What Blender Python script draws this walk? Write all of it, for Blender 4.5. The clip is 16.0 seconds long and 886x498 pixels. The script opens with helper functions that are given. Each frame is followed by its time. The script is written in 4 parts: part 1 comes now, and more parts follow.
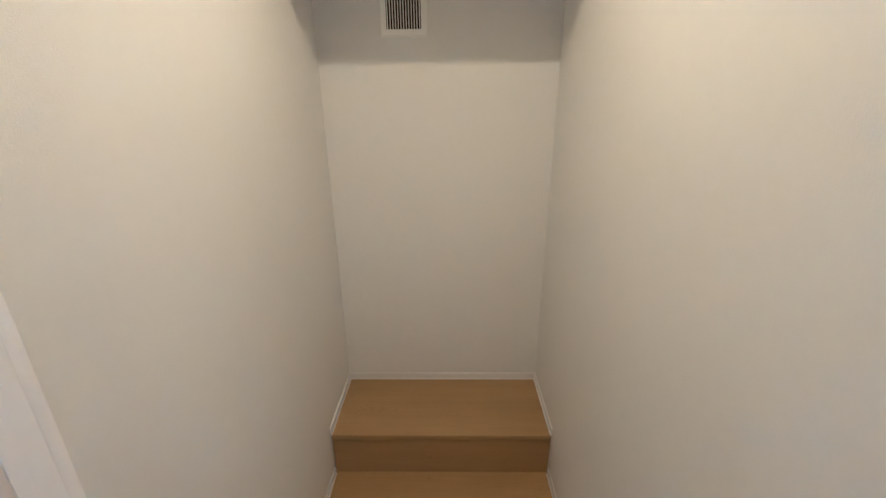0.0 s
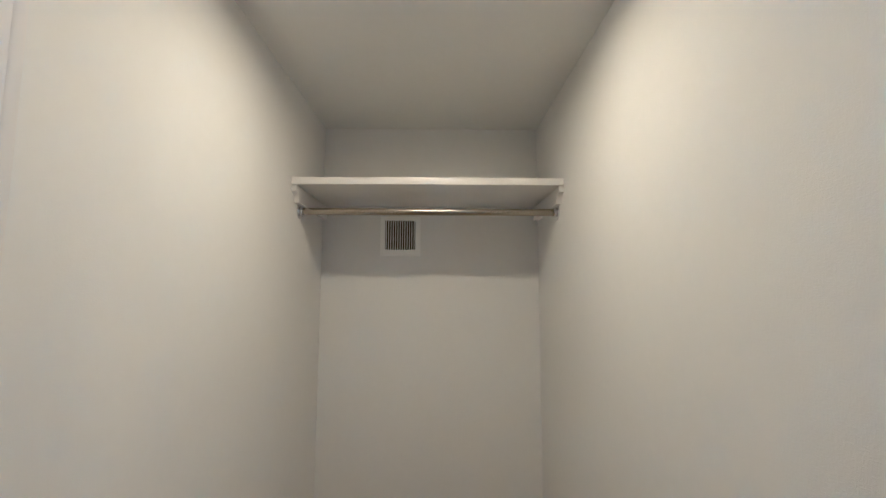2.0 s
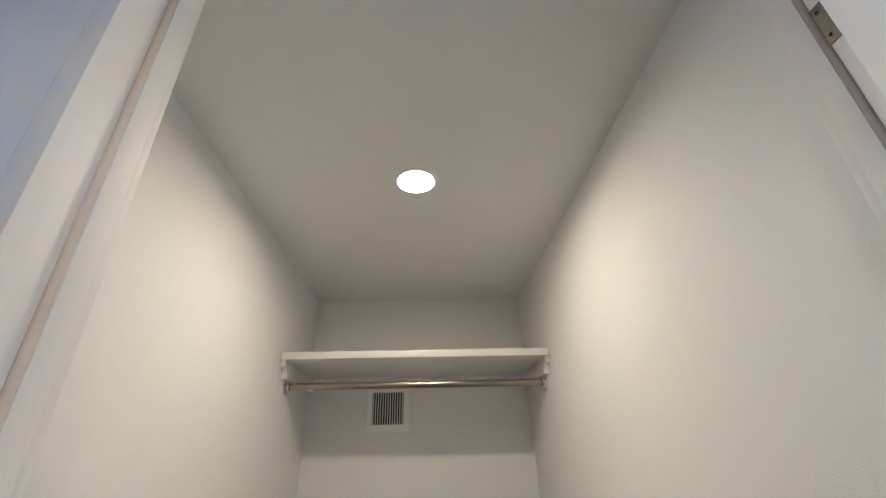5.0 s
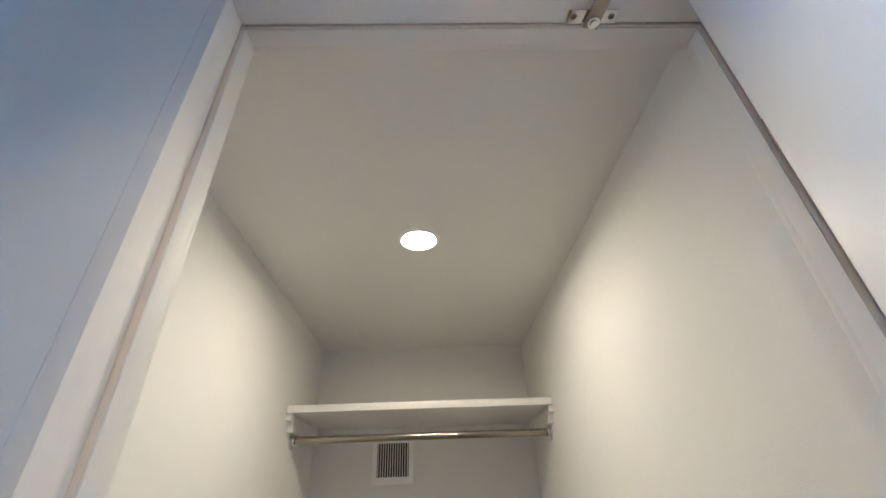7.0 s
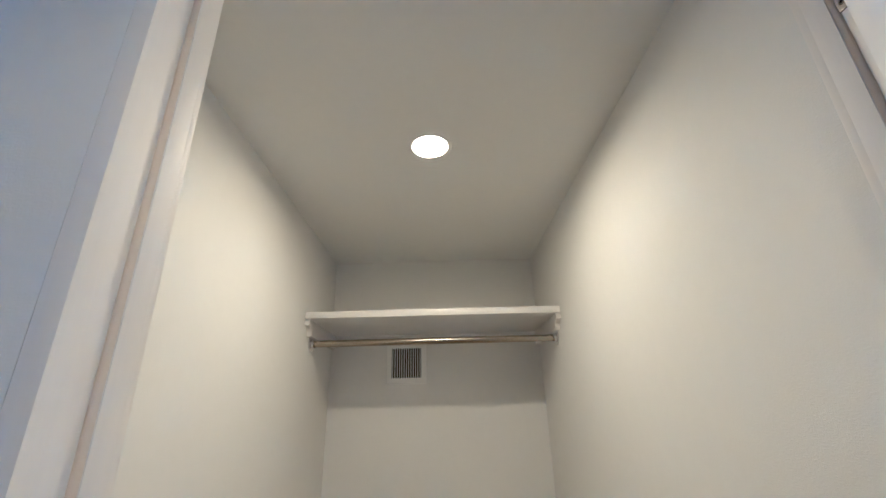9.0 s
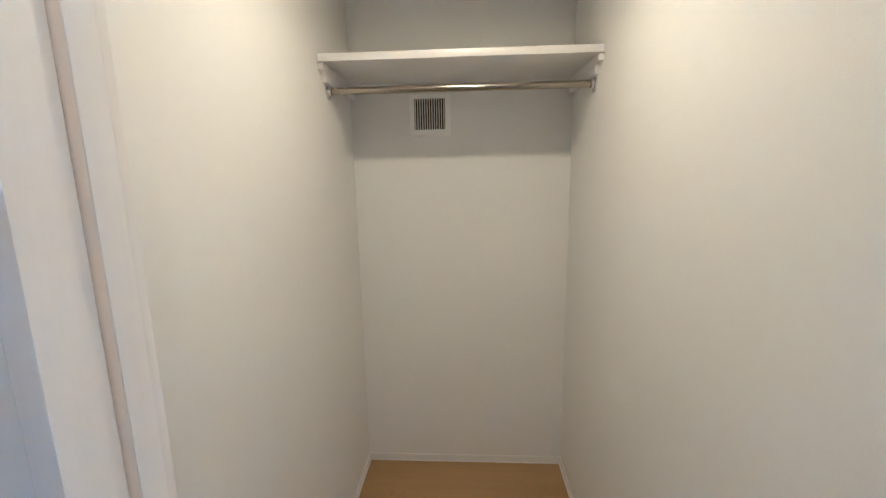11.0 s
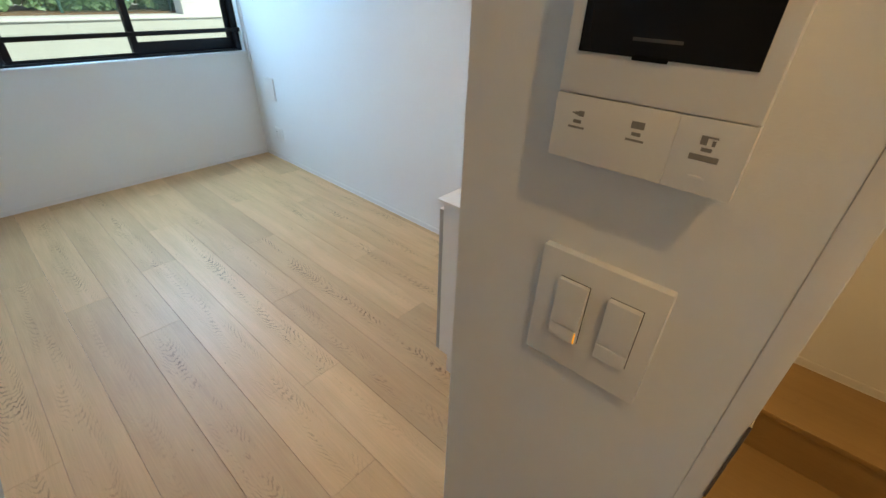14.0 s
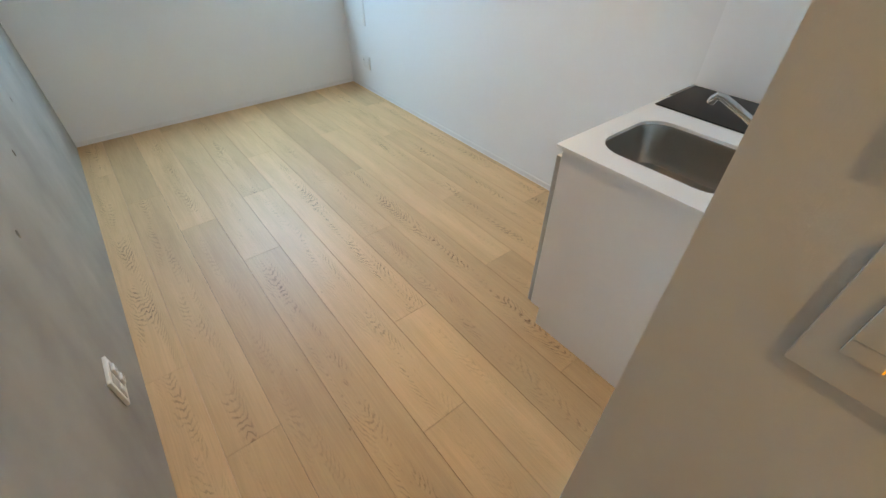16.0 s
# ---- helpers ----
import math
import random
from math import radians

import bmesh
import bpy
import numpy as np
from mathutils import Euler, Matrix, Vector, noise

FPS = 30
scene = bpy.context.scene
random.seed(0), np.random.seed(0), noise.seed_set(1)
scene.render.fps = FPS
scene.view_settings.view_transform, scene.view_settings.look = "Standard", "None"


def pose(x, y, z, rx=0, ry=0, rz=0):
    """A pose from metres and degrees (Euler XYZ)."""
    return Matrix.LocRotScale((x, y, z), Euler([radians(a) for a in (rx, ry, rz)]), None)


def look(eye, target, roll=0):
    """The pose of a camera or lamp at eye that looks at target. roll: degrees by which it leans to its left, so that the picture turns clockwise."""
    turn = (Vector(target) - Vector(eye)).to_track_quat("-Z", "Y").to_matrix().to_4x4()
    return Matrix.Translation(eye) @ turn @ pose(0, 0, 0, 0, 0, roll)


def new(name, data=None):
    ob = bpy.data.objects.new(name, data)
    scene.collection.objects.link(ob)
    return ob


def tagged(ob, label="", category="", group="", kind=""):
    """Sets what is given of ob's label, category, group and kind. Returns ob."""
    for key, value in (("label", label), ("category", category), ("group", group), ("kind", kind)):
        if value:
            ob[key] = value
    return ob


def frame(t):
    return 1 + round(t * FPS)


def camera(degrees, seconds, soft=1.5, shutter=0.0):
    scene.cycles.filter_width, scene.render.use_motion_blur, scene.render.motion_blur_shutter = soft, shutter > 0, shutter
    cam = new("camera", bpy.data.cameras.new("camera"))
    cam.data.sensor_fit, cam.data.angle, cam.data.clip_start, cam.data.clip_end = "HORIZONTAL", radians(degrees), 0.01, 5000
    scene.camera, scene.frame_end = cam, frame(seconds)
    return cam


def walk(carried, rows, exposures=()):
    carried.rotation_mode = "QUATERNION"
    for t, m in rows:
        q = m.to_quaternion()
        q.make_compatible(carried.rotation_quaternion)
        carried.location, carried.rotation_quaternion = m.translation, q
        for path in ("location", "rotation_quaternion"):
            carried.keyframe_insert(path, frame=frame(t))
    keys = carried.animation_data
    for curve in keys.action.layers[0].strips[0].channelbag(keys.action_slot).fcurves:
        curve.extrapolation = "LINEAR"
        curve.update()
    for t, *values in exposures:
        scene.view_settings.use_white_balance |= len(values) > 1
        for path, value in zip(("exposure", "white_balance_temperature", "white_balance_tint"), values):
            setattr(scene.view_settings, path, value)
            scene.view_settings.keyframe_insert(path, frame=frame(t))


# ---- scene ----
cam = camera(93.2, 16.0)
PATH = [
    (0, (0.493, -0.124, 1.522), (0.464, 1.753, 0.832), -0.5),
    (0.5, (0.497, -0.128, 1.543), (0.474, 1.83, 1.132), -0.1),
    (1, (0.5, -0.143, 1.576), (0.485, 1.848, 1.38), 0.1),
    (1.5, (0.507, -0.153, 1.583), (0.499, 1.847, 1.593), 0.2),
    (2, (0.497, -0.16, 1.584), (0.512, 1.831, 1.776), 0.2),
    (2.5, (0.5, -0.17, 1.596), (0.523, 1.799, 1.947), 0.0),
    (3, (0.497, -0.182, 1.597), (0.533, 1.752, 2.105), -0.3),
    (3.5, (0.502, -0.195, 1.607), (0.543, 1.703, 2.239), -0.7),
    (4, (0.501, -0.204, 1.602), (0.551, 1.651, 2.349), -1.1),
    (4.5, (0.5, -0.215, 1.613), (0.563, 1.603, 2.445), -1.4),
    (5, (0.499, -0.226, 1.619), (0.57, 1.559, 2.517), -1.5),
    (7.5, (0.503, -0.311, 1.65), (0.551, 1.391, 2.699), -2.7),
    (8, (0.512, -0.317, 1.632), (0.532, 1.392, 2.671), -2.4),
    (8.5, (0.511, -0.308, 1.631), (0.519, 1.466, 2.553), -2.0),
    (9, (0.491, -0.266, 1.613), (0.501, 1.599, 2.335), -1.6),
    (11.3, (0.48, -0.199, 1.567), (0.315, 1.734, 1.078), -0.6),
    (11.5, (0.462, -0.196, 1.564), (0.257, 1.712, 1.0), -0.2),
    (12, (0.44, -0.206, 1.549), (0.071, 1.631, 0.849), 0.4),
    (12.5, (0.392, -0.224, 1.535), (-0.184, 1.514, 0.73), 1.2),
    (13, (0.332, -0.257, 1.525), (-0.462, 1.346, 0.631), 1.9),
    (13.5, (0.263, -0.291, 1.511), (-0.716, 1.15, 0.528), 2.1),
    (14, (0.195, -0.33, 1.5), (-0.914, 0.949, 0.434), 2.0),
    (14.5, (0.123, -0.372, 1.491), (-1.058, 0.768, 0.349), 1.6),
    (15, (0.08, -0.386, 1.489), (-1.13, 0.647, 0.277), 1.2),
    (15.5, (0.072, -0.377, 1.478), (-1.141, 0.59, 0.215), 0.5),
    (16, (0.027, -0.385, 1.478), (-1.153, 0.565, 0.173), 0.5),
]

walk(cam, [(t, look(eye, target, roll)) for t, eye, target, roll in PATH],
     exposures=[(0, 1.48, 4560, 3), (1.5, 1.14, 4320, 2), (3, 1.03, 4270, 2), (5, 1.08, 4260, 2), (7.5, 1.2, 4280, 1), (9, 1.16, 4260, 1),
                (11.5, 1.47, 4380, 1), (12.5, 1.4, 4600, 0), (13, 1.04, 5550, 1), (13.5, 1.02, 6900, 0), (14, 1.04, 7600, 0),
                (14.5, 1.06, 7800, 0), (16, 1.1, 8300, 0)])

# ---- world and light ----
CEIL = 2.275
world = bpy.data.worlds.new("sky")
scene.world = world
world.use_nodes = True
wn = world.node_tree.nodes
sky = wn.new("ShaderNodeTexSky")
sky.sky_type = "NISHITA"
sky.sun_disc = False
sky.sun_elevation = radians(52)
sky.sun_rotation = radians(70)
wn["Background"].inputs["Strength"].default_value = 0.08
world.node_tree.links.new(sky.outputs[0], wn["Background"].inputs["Color"])


def lamp(name, kind, m, energy, color, **more):
    data = bpy.data.lights.new(name, kind)
    data.energy, data.color = energy, color
    for key, value in more.items():
        if key == "shape": data.shape = value
        if key == "size": data.size = value
        if key == "size_y": data.size_y = value
        if key == "spread": data.spread = value
        if key == "angle": data.angle = value
    ob = new(name, data)
    ob.matrix_world = m
    return ob


WARM = (1.0, 0.62, 0.30)
lamp("sun", "SUN", look((6, 3, 12), (-6, 0.5, 0)), 2.6, (1.0, 0.97, 0.93), angle=radians(0.5))
lamp("closet_downlight_light", "AREA", pose(0.469, 0.682, CEIL + 0.004), 2.6, WARM, shape="DISK", size=0.085, spread=radians(180))
lamp("hall_downlight_light", "AREA", pose(0.61, -0.45, CEIL + 0.024), 1.2, WARM, shape="DISK", size=0.03, spread=radians(180))
# made-up warm fill lamp for the living room, no known source there
lamp("added_room_fill_light", "AREA", pose(-1.45, 0.3, CEIL + 0.024), 4.7, WARM, shape="DISK", size=0.042, spread=radians(180))
# sky light in the window openings
SKYLIGHT = (0.32, 0.56, 1.0)
lamp("window_sky_light", "AREA", look((-4.08, 0.50, 1.76), (-2.6, 0.45, 1.2)), 23.0, SKYLIGHT, shape="RECTANGLE", size=1.1, size_y=0.36)
lamp("narrow_window_sky_light", "AREA", look((-4.08, -0.54, 1.76), (-2.6, -0.54, 1.2)), 1.2, SKYLIGHT, shape="RECTANGLE", size=0.28, size_y=0.36)

# ---- materials ----
def mat(name, color, rough=0.5, metal=0.0, spread=0.06, grain=60.0, bump=0.15, depth=0.001, stain=0.05, big=1.5, coat=0.0, stretch=(1, 1, 1)):
    """Painted or plain surface with fine grain and broad unevenness."""
    m = bpy.data.materials.new(name)
    m.use_nodes = True
    nt = m.node_tree
    n, l = nt.nodes, nt.links
    b = n["Principled BSDF"]
    b.inputs["Roughness"].default_value, b.inputs["Metallic"].default_value = rough, metal
    b.inputs["Coat Weight"].default_value = coat
    tc = n.new("ShaderNodeTexCoord")
    mp = n.new("ShaderNodeMapping")
    mp.inputs["Scale"].default_value = stretch
    l.new(tc.outputs["Object"], mp.inputs[0])
    fine, broad = n.new("ShaderNodeTexNoise"), n.new("ShaderNodeTexNoise")
    fine.inputs["Scale"].default_value, fine.inputs["Detail"].default_value = grain, 4
    broad.inputs["Scale"].default_value, broad.inputs["Detail"].default_value = big, 5
    l.new(mp.outputs[0], fine.inputs[0])
    l.new(tc.outputs["Object"], broad.inputs[0])
    add = n.new("ShaderNodeMath")
    add.operation = "MULTIPLY_ADD"
    l.new(fine.outputs[0], add.inputs[0])
    add.inputs[1].default_value = spread
    off = n.new("ShaderNodeMath")
    off.operation = "MULTIPLY_ADD"
    l.new(broad.outputs[0], off.inputs[0])
    off.inputs[1].default_value, off.inputs[2].default_value = stain, 1 - (spread + stain) / 2
    l.new(off.outputs[0], add.inputs[2])
    mix = n.new("ShaderNodeVectorMath")
    mix.operation = "SCALE"
    mix.inputs[0].default_value = color
    l.new(add.outputs[0], mix.inputs["Scale"])
    l.new(mix.outputs[0], b.inputs["Base Color"])
    rr = n.new("ShaderNodeMath")
    rr.operation = "MULTIPLY_ADD"
    l.new(broad.outputs[0], rr.inputs[0])
    rr.inputs[1].default_value, rr.inputs[2].default_value = 0.16 * rough, rough * 0.92
    l.new(rr.outputs[0], b.inputs["Roughness"])
    if bump:
        bp = n.new("ShaderNodeBump")
        bp.inputs["Strength"].default_value, bp.inputs["Distance"].default_value = bump, depth
        l.new(fine.outputs[0], bp.inputs["Height"])
        l.new(bp.outputs[0], b.inputs["Normal"])
    return m


def wallpaper(name, color):
    """White vinyl wallpaper with a fine woven relief."""
    m = mat(name, color, 0.75, spread=0.03, grain=40, bump=0, stain=0.03, big=0.9)
    n, l = m.node_tree.nodes, m.node_tree.links
    tc = n.new("ShaderNodeTexCoord")
    total = None
    for scale in ((420, 420, 140), (150, 150, 520)):
        mp, nz = n.new("ShaderNodeMapping"), n.new("ShaderNodeTexNoise")
        mp.inputs["Scale"].default_value = scale
        nz.inputs["Scale"].default_value, nz.inputs["Detail"].default_value = 1.0, 3
        l.new(tc.outputs["Object"], mp.inputs[0])
        l.new(mp.outputs[0], nz.inputs[0])
        if total is None:
            total = nz
        else:
            mx = n.new("ShaderNodeMath")
            mx.operation = "MAXIMUM"
            l.new(total.outputs[0], mx.inputs[0])
            l.new(nz.outputs[0], mx.inputs[1])
            bp = n.new("ShaderNodeBump")
            bp.inputs["Strength"].default_value, bp.inputs["Distance"].default_value = 0.4, 0.0008
            l.new(mx.outputs[0], bp.inputs["Height"])
            l.new(bp.outputs[0], n["Principled BSDF"].inputs["Normal"])
    return m


def oak(name, light, dark, along="X", rough=0.42, vary=0.25, figure=1.0):
    """Oak: long grain, cathedral figure, knots and a tone of its own for every board."""
    m = bpy.data.materials.new(name)
    m.use_nodes = True
    nt = m.node_tree
    n, l = nt.nodes, nt.links
    b = n["Principled BSDF"]
    tc, info = n.new("ShaderNodeTexCoord"), n.new("ShaderNodeObjectInfo")
    shift = n.new("ShaderNodeVectorMath")
    shift.operation = "MULTIPLY_ADD"
    l.new(info.outputs["Random"], shift.inputs[0])
    shift.inputs[1].default_value = (37.0, 19.0, 11.0)
    l.new(tc.outputs["Object"], shift.inputs[2])

    def noise_at(scale, detail, rough_n=0.55, distort=0.0):
        mp, nz = n.new("ShaderNodeMapping"), n.new("ShaderNodeTexNoise")
        mp.inputs["Scale"].default_value = scale if along == "X" else (scale[1], scale[0], scale[2])
        l.new(shift.outputs[0], mp.inputs[0])
        l.new(mp.outputs[0], nz.inputs[0])
        nz.inputs["Scale"].default_value, nz.inputs["Detail"].default_value = 1.0, detail
        nz.inputs["Roughness"].default_value, nz.inputs["Distortion"].default_value = rough_n, distort
        return nz

    # flat-sawn figure: nested arches along the board, bent by noise
    sep = n.new("ShaderNodeSeparateXYZ")
    l.new(tc.outputs["Object"], sep.inputs[0])
    lane = n.new("ShaderNodeMath")
    lane.operation = "MULTIPLY_ADD"
    l.new(info.outputs["Random"], lane.inputs[0])
    lane.inputs[1].default_value, lane.inputs[2].default_value = 0.07, -0.035
    across = n.new("ShaderNodeMath")
    across.operation = "SUBTRACT"
    l.new(sep.outputs["Y"], across.inputs[0])
    l.new(lane.outputs[0], across.inputs[1])
    square = n.new("ShaderNodeMath")
    square.operation = "MULTIPLY"
    l.new(across.outputs[0], square.inputs[0])
    l.new(across.outputs[0], square.inputs[1])
    arch = n.new("ShaderNodeMath")
    arch.operation = "MULTIPLY_ADD"
    l.new(square.outputs[0], arch.inputs[0])
    arch.inputs[1].default_value = 39.0
    run = n.new("ShaderNodeMath")
    run.operation = "MULTIPLY"
    l.new(sep.outputs["X"], run.inputs[0])
    run.inputs[1].default_value = 1.0
    l.new(run.outputs[0], arch.inputs[2])
    bend = noise_at((4.5, 16.0, 1.0), 5.0, 0.6)
    field = n.new("ShaderNodeMath")
    field.operation = "MULTIPLY_ADD"
    l.new(bend.outputs[0], field.inputs[0])
    field.inputs[1].default_value = 0.21
    l.new(arch.outputs[0], field.inputs[2])
    rings = n.new("ShaderNodeMath")
    rings.operation = "MULTIPLY"
    rings.inputs[1].default_value = 170.0
    l.new(field.outputs[0], rings.inputs[0])
    wave = n.new("ShaderNodeMath")
    wave.operation = "SINE"
    l.new(rings.outputs[0], wave.inputs[0])
    line = n.new("ShaderNodeMapRange")
    line.inputs[1].default_value, line.inputs[2].default_value = 0.3, 1.0
    l.new(wave.outputs[0], line.inputs[0])
    mask_n = noise_at((3.2, 20.0, 1.0), 6.0, 0.7)
    mask = n.new("ShaderNodeMapRange")
    mask.inputs[1].default_value, mask.inputs[2].default_value = 0.48, 0.68
    l.new(mask_n.outputs[0], mask.inputs[0])
    fig = n.new("ShaderNodeMath")
    fig.operation = "MULTIPLY"
    l.new(line.outputs[0], fig.inputs[0])
    middle = n.new("ShaderNodeMapRange")
    middle.inputs[1].default_value, middle.inputs[2].default_value = 0.0002, 0.0035
    middle.inputs[3].default_value, middle.inputs[4].default_value = 1.0, 0.12
    l.new(square.outputs[0], middle.inputs[0])
    both = n.new("ShaderNodeMath")
    both.operation = "MULTIPLY"
    l.new(mask.outputs[0], both.inputs[0])
    l.new(middle.outputs[0], both.inputs[1])
    # some boards carry a strong figure, others hardly any
    strong = n.new("ShaderNodeMath")
    strong.operation = "MULTIPLY"
    l.new(info.outputs["Random"], strong.inputs[0])
    strong.inputs[1].default_value = 7.31
    turn = n.new("ShaderNodeMath")
    turn.operation = "FRACT"
    l.new(strong.outputs[0], turn.inputs[0])
    much = n.new("ShaderNodeMath")
    much.operation = "MULTIPLY_ADD"
    l.new(turn.outputs[0], much.inputs[0])
    much.inputs[1].default_value, much.inputs[2].default_value = 0.85, 0.15
    share = n.new("ShaderNodeMath")
    share.operation = "MULTIPLY"
    l.new(both.outputs[0], share.inputs[0])
    l.new(much.outputs[0], share.inputs[1])
    l.new(share.outputs[0], fig.inputs[1])
    grain = noise_at((5.0, 210.0, 30.0), 4.0, 0.6)
    broad = noise_at((1.1, 9.0, 1.0), 5.0, 0.6)
    knot = n.new("ShaderNodeTexVoronoi")
    kmp = n.new("ShaderNodeMapping")
    kmp.inputs["Scale"].default_value = (1.1, 2.6, 1.0) if along == "X" else (2.6, 1.1, 1.0)
    l.new(shift.outputs[0], kmp.inputs[0])
    l.new(kmp.outputs[0], knot.inputs[0])
    kr = n.new("ShaderNodeMapRange")
    kr.inputs[1].default_value, kr.inputs[2].default_value = 0.05, 0.015
    l.new(knot.outputs["Distance"], kr.inputs[0])

    def weighted(a, w, rest=None):
        ma = n.new("ShaderNodeMath")
        ma.operation = "MULTIPLY_ADD"
        l.new(a, ma.inputs[0])
        ma.inputs[1].default_value = w
        if rest is None:
            ma.inputs[2].default_value = -0.28
        else:
            l.new(rest, ma.inputs[2])
        return ma.outputs[0]

    t = weighted(fig.outputs[0], 0.42 * figure)
    t = weighted(grain.outputs[0], 0.34, t)
    t = weighted(broad.outputs[0], 0.62, t)
    t = weighted(kr.outputs[0], 0.5, t)
    ramp = n.new("ShaderNodeMix")
    ramp.data_type = "RGBA"
    l.new(t, ramp.inputs[0])
    ramp.inputs[6].default_value, ramp.inputs[7].default_value = (*light, 1), (*dark, 1)
    tone = n.new("ShaderNodeMath")
    tone.operation = "MULTIPLY_ADD"
    l.new(info.outputs["Random"], tone.inputs[0])
    tone.inputs[1].default_value, tone.inputs[2].default_value = vary, 1 - vary / 2
    mul = n.new("ShaderNodeVectorMath")
    mul.operation = "SCALE"
    l.new(ramp.outputs[2], mul.inputs[0])
    l.new(tone.outputs[0], mul.inputs["Scale"])
    l.new(mul.outputs[0], b.inputs["Base Color"])
    rg = n.new("ShaderNodeMath")
    rg.operation = "MULTIPLY_ADD"
    l.new(grain.outputs[0], rg.inputs[0])
    rg.inputs[1].default_value, rg.inputs[2].default_value = 0.18, rough - 0.09
    l.new(rg.outputs[0], b.inputs["Roughness"])
    bp = n.new("ShaderNodeBump")
    bp.inputs["Strength"].default_value, bp.inputs["Distance"].default_value = 0.12, 0.0006
    l.new(grain.outputs[0], bp.inputs["Height"])
    l.new(bp.outputs[0], b.inputs["Normal"])
    return m


def glowing(name, color, strength):
    m = bpy.data.materials.new(name)
    m.use_nodes = True
    b = m.node_tree.nodes["Principled BSDF"]
    b.inputs["Base Color"].default_value = (0.06, 0.06, 0.06, 1)
    b.inputs["Emission Color"].default_value, b.inputs["Emission Strength"].default_value = (*color, 1), strength
    return m


def glass(name, color):
    m = bpy.data.materials.new(name)
    m.use_nodes = True
    b = m.node_tree.nodes["Principled BSDF"]
    b.inputs["Base Color"].default_value = (*color, 1)
    b.inputs["Roughness"].default_value, b.inputs["Transmission Weight"].default_value, b.inputs["IOR"].default_value = 0.0, 1.0, 1.45
    return m


PAPER = wallpaper("white_wallpaper", (0.80, 0.80, 0.785))
CEILING = wallpaper("ceiling_paper", (0.80, 0.80, 0.775))
CONCRETE = mat("fair_faced_concrete", (0.33, 0.315, 0.28), 0.6, spread=0.3, grain=7, bump=0.12, depth=0.0012, stain=0.9, big=2.6)
FRAME = mat("white_door_frame", (0.8, 0.78, 0.75), 0.6, spread=0.05, grain=14, bump=0.04, stain=0.03, stretch=(14, 14, 0.8))
GASKET = mat("beige_rubber_gasket", (0.72, 0.63, 0.53), 0.6, spread=0.05, grain=90, bump=0.1)
SKIRT = mat("white_skirting_vinyl", (0.78, 0.77, 0.75), 0.45, spread=0.04, grain=50, bump=0.05)
CAULK = mat("white_caulk", (0.85, 0.84, 0.82), 0.4, spread=0.02, grain=60, bump=0.1)
WHITE_BOARD = mat("white_melamine", (0.8, 0.79, 0.77), 0.3, spread=0.03, grain=70, bump=0.04, stain=0.02)
DOOR_WHITE = mat("white_door_sheet", (0.82, 0.81, 0.79), 0.42, spread=0.03, grain=22, bump=0.05, stretch=(10, 10, 0.7))
PLASTIC = mat("white_plastic", (0.8, 0.79, 0.76), 0.35, spread=0.02, grain=200, bump=0.06, depth=0.0003)
PLASTIC_MATT = mat("matt_white_plastic", (0.76, 0.75, 0.72), 0.5, spread=0.03, grain=260, bump=0.12, depth=0.0003)
VENT_WHITE = mat("bright_white_plastic", (0.9, 0.9, 0.88), 0.4, spread=0.02, grain=150, bump=0.03)
# near-black that paints the shade inside holes, slots and gaps
DARK = mat("recess_shade_black", (0.006, 0.006, 0.006), 0.9, spread=0.2, grain=40)
GREY_PLASTIC = mat("grey_plastic", (0.42, 0.42, 0.40), 0.4, spread=0.04, grain=160, bump=0.04, depth=0.0003)
# dim print of the brand mark, and painted shade around the rockers
DIM_INK_SHADE = mat("dim_ink_and_gap_shade", (0.06, 0.06, 0.06), 0.5, spread=0.15, grain=300, bump=0)
INK = mat("grey_printed_ink", (0.25, 0.24, 0.22), 0.6, spread=0.15, grain=300, bump=0)
BLACK_GLASS = mat("black_glass", (0.006, 0.007, 0.009), 0.07, spread=0.1, grain=10, bump=0)
HOB_GLASS = mat("black_hob_glass", (0.006, 0.006, 0.007), 0.38, spread=0.1, grain=300, bump=0.02, depth=0.0002)
for m, level in ((BLACK_GLASS, 0.25), (HOB_GLASS, 0.25), (DARK, 0.05)):
    m.node_tree.nodes["Principled BSDF"].inputs["Specular IOR Level"].default_value = level
LCD = mat("dark_screen", (0.018, 0.021, 0.026), 0.18, spread=0.1, grain=8, bump=0)
STEEL = mat("brushed_steel", (0.40, 0.36, 0.29), 0.22, 1.0, spread=0.1, grain=60, bump=0.05, depth=0.0003, stretch=(0.6, 14, 14))
CHROME = mat("chrome", (0.72, 0.72, 0.74), 0.08, 1.0, spread=0.03, grain=20, bump=0)
SINK_STEEL = mat("satin_steel", (0.40, 0.375, 0.34), 0.34, 1.0, spread=0.1, grain=120, bump=0.1, depth=0.0003)
ARM_METAL = mat("brushed_bronze_metal", (0.40, 0.35, 0.29), 0.45, 1.0, spread=0.1, grain=80, bump=0.05)
HINGE_METAL = mat("bronze_grey_metal", (0.22, 0.2, 0.18), 0.5, 1.0, spread=0.1, grain=80, bump=0.05)
WORKTOP = mat("white_acrylic_worktop", (0.88, 0.87, 0.84), 0.3, spread=0.03, grain=140, bump=0.03, depth=0.0003)
PANEL_WHITE = mat("white_kitchen_panel", (0.86, 0.855, 0.84), 0.3, spread=0.03, grain=50, bump=0.03)
SPLASH = mat("gloss_white_splashback", (0.86, 0.86, 0.85), 0.45, spread=0.02, grain=30, bump=0.02)
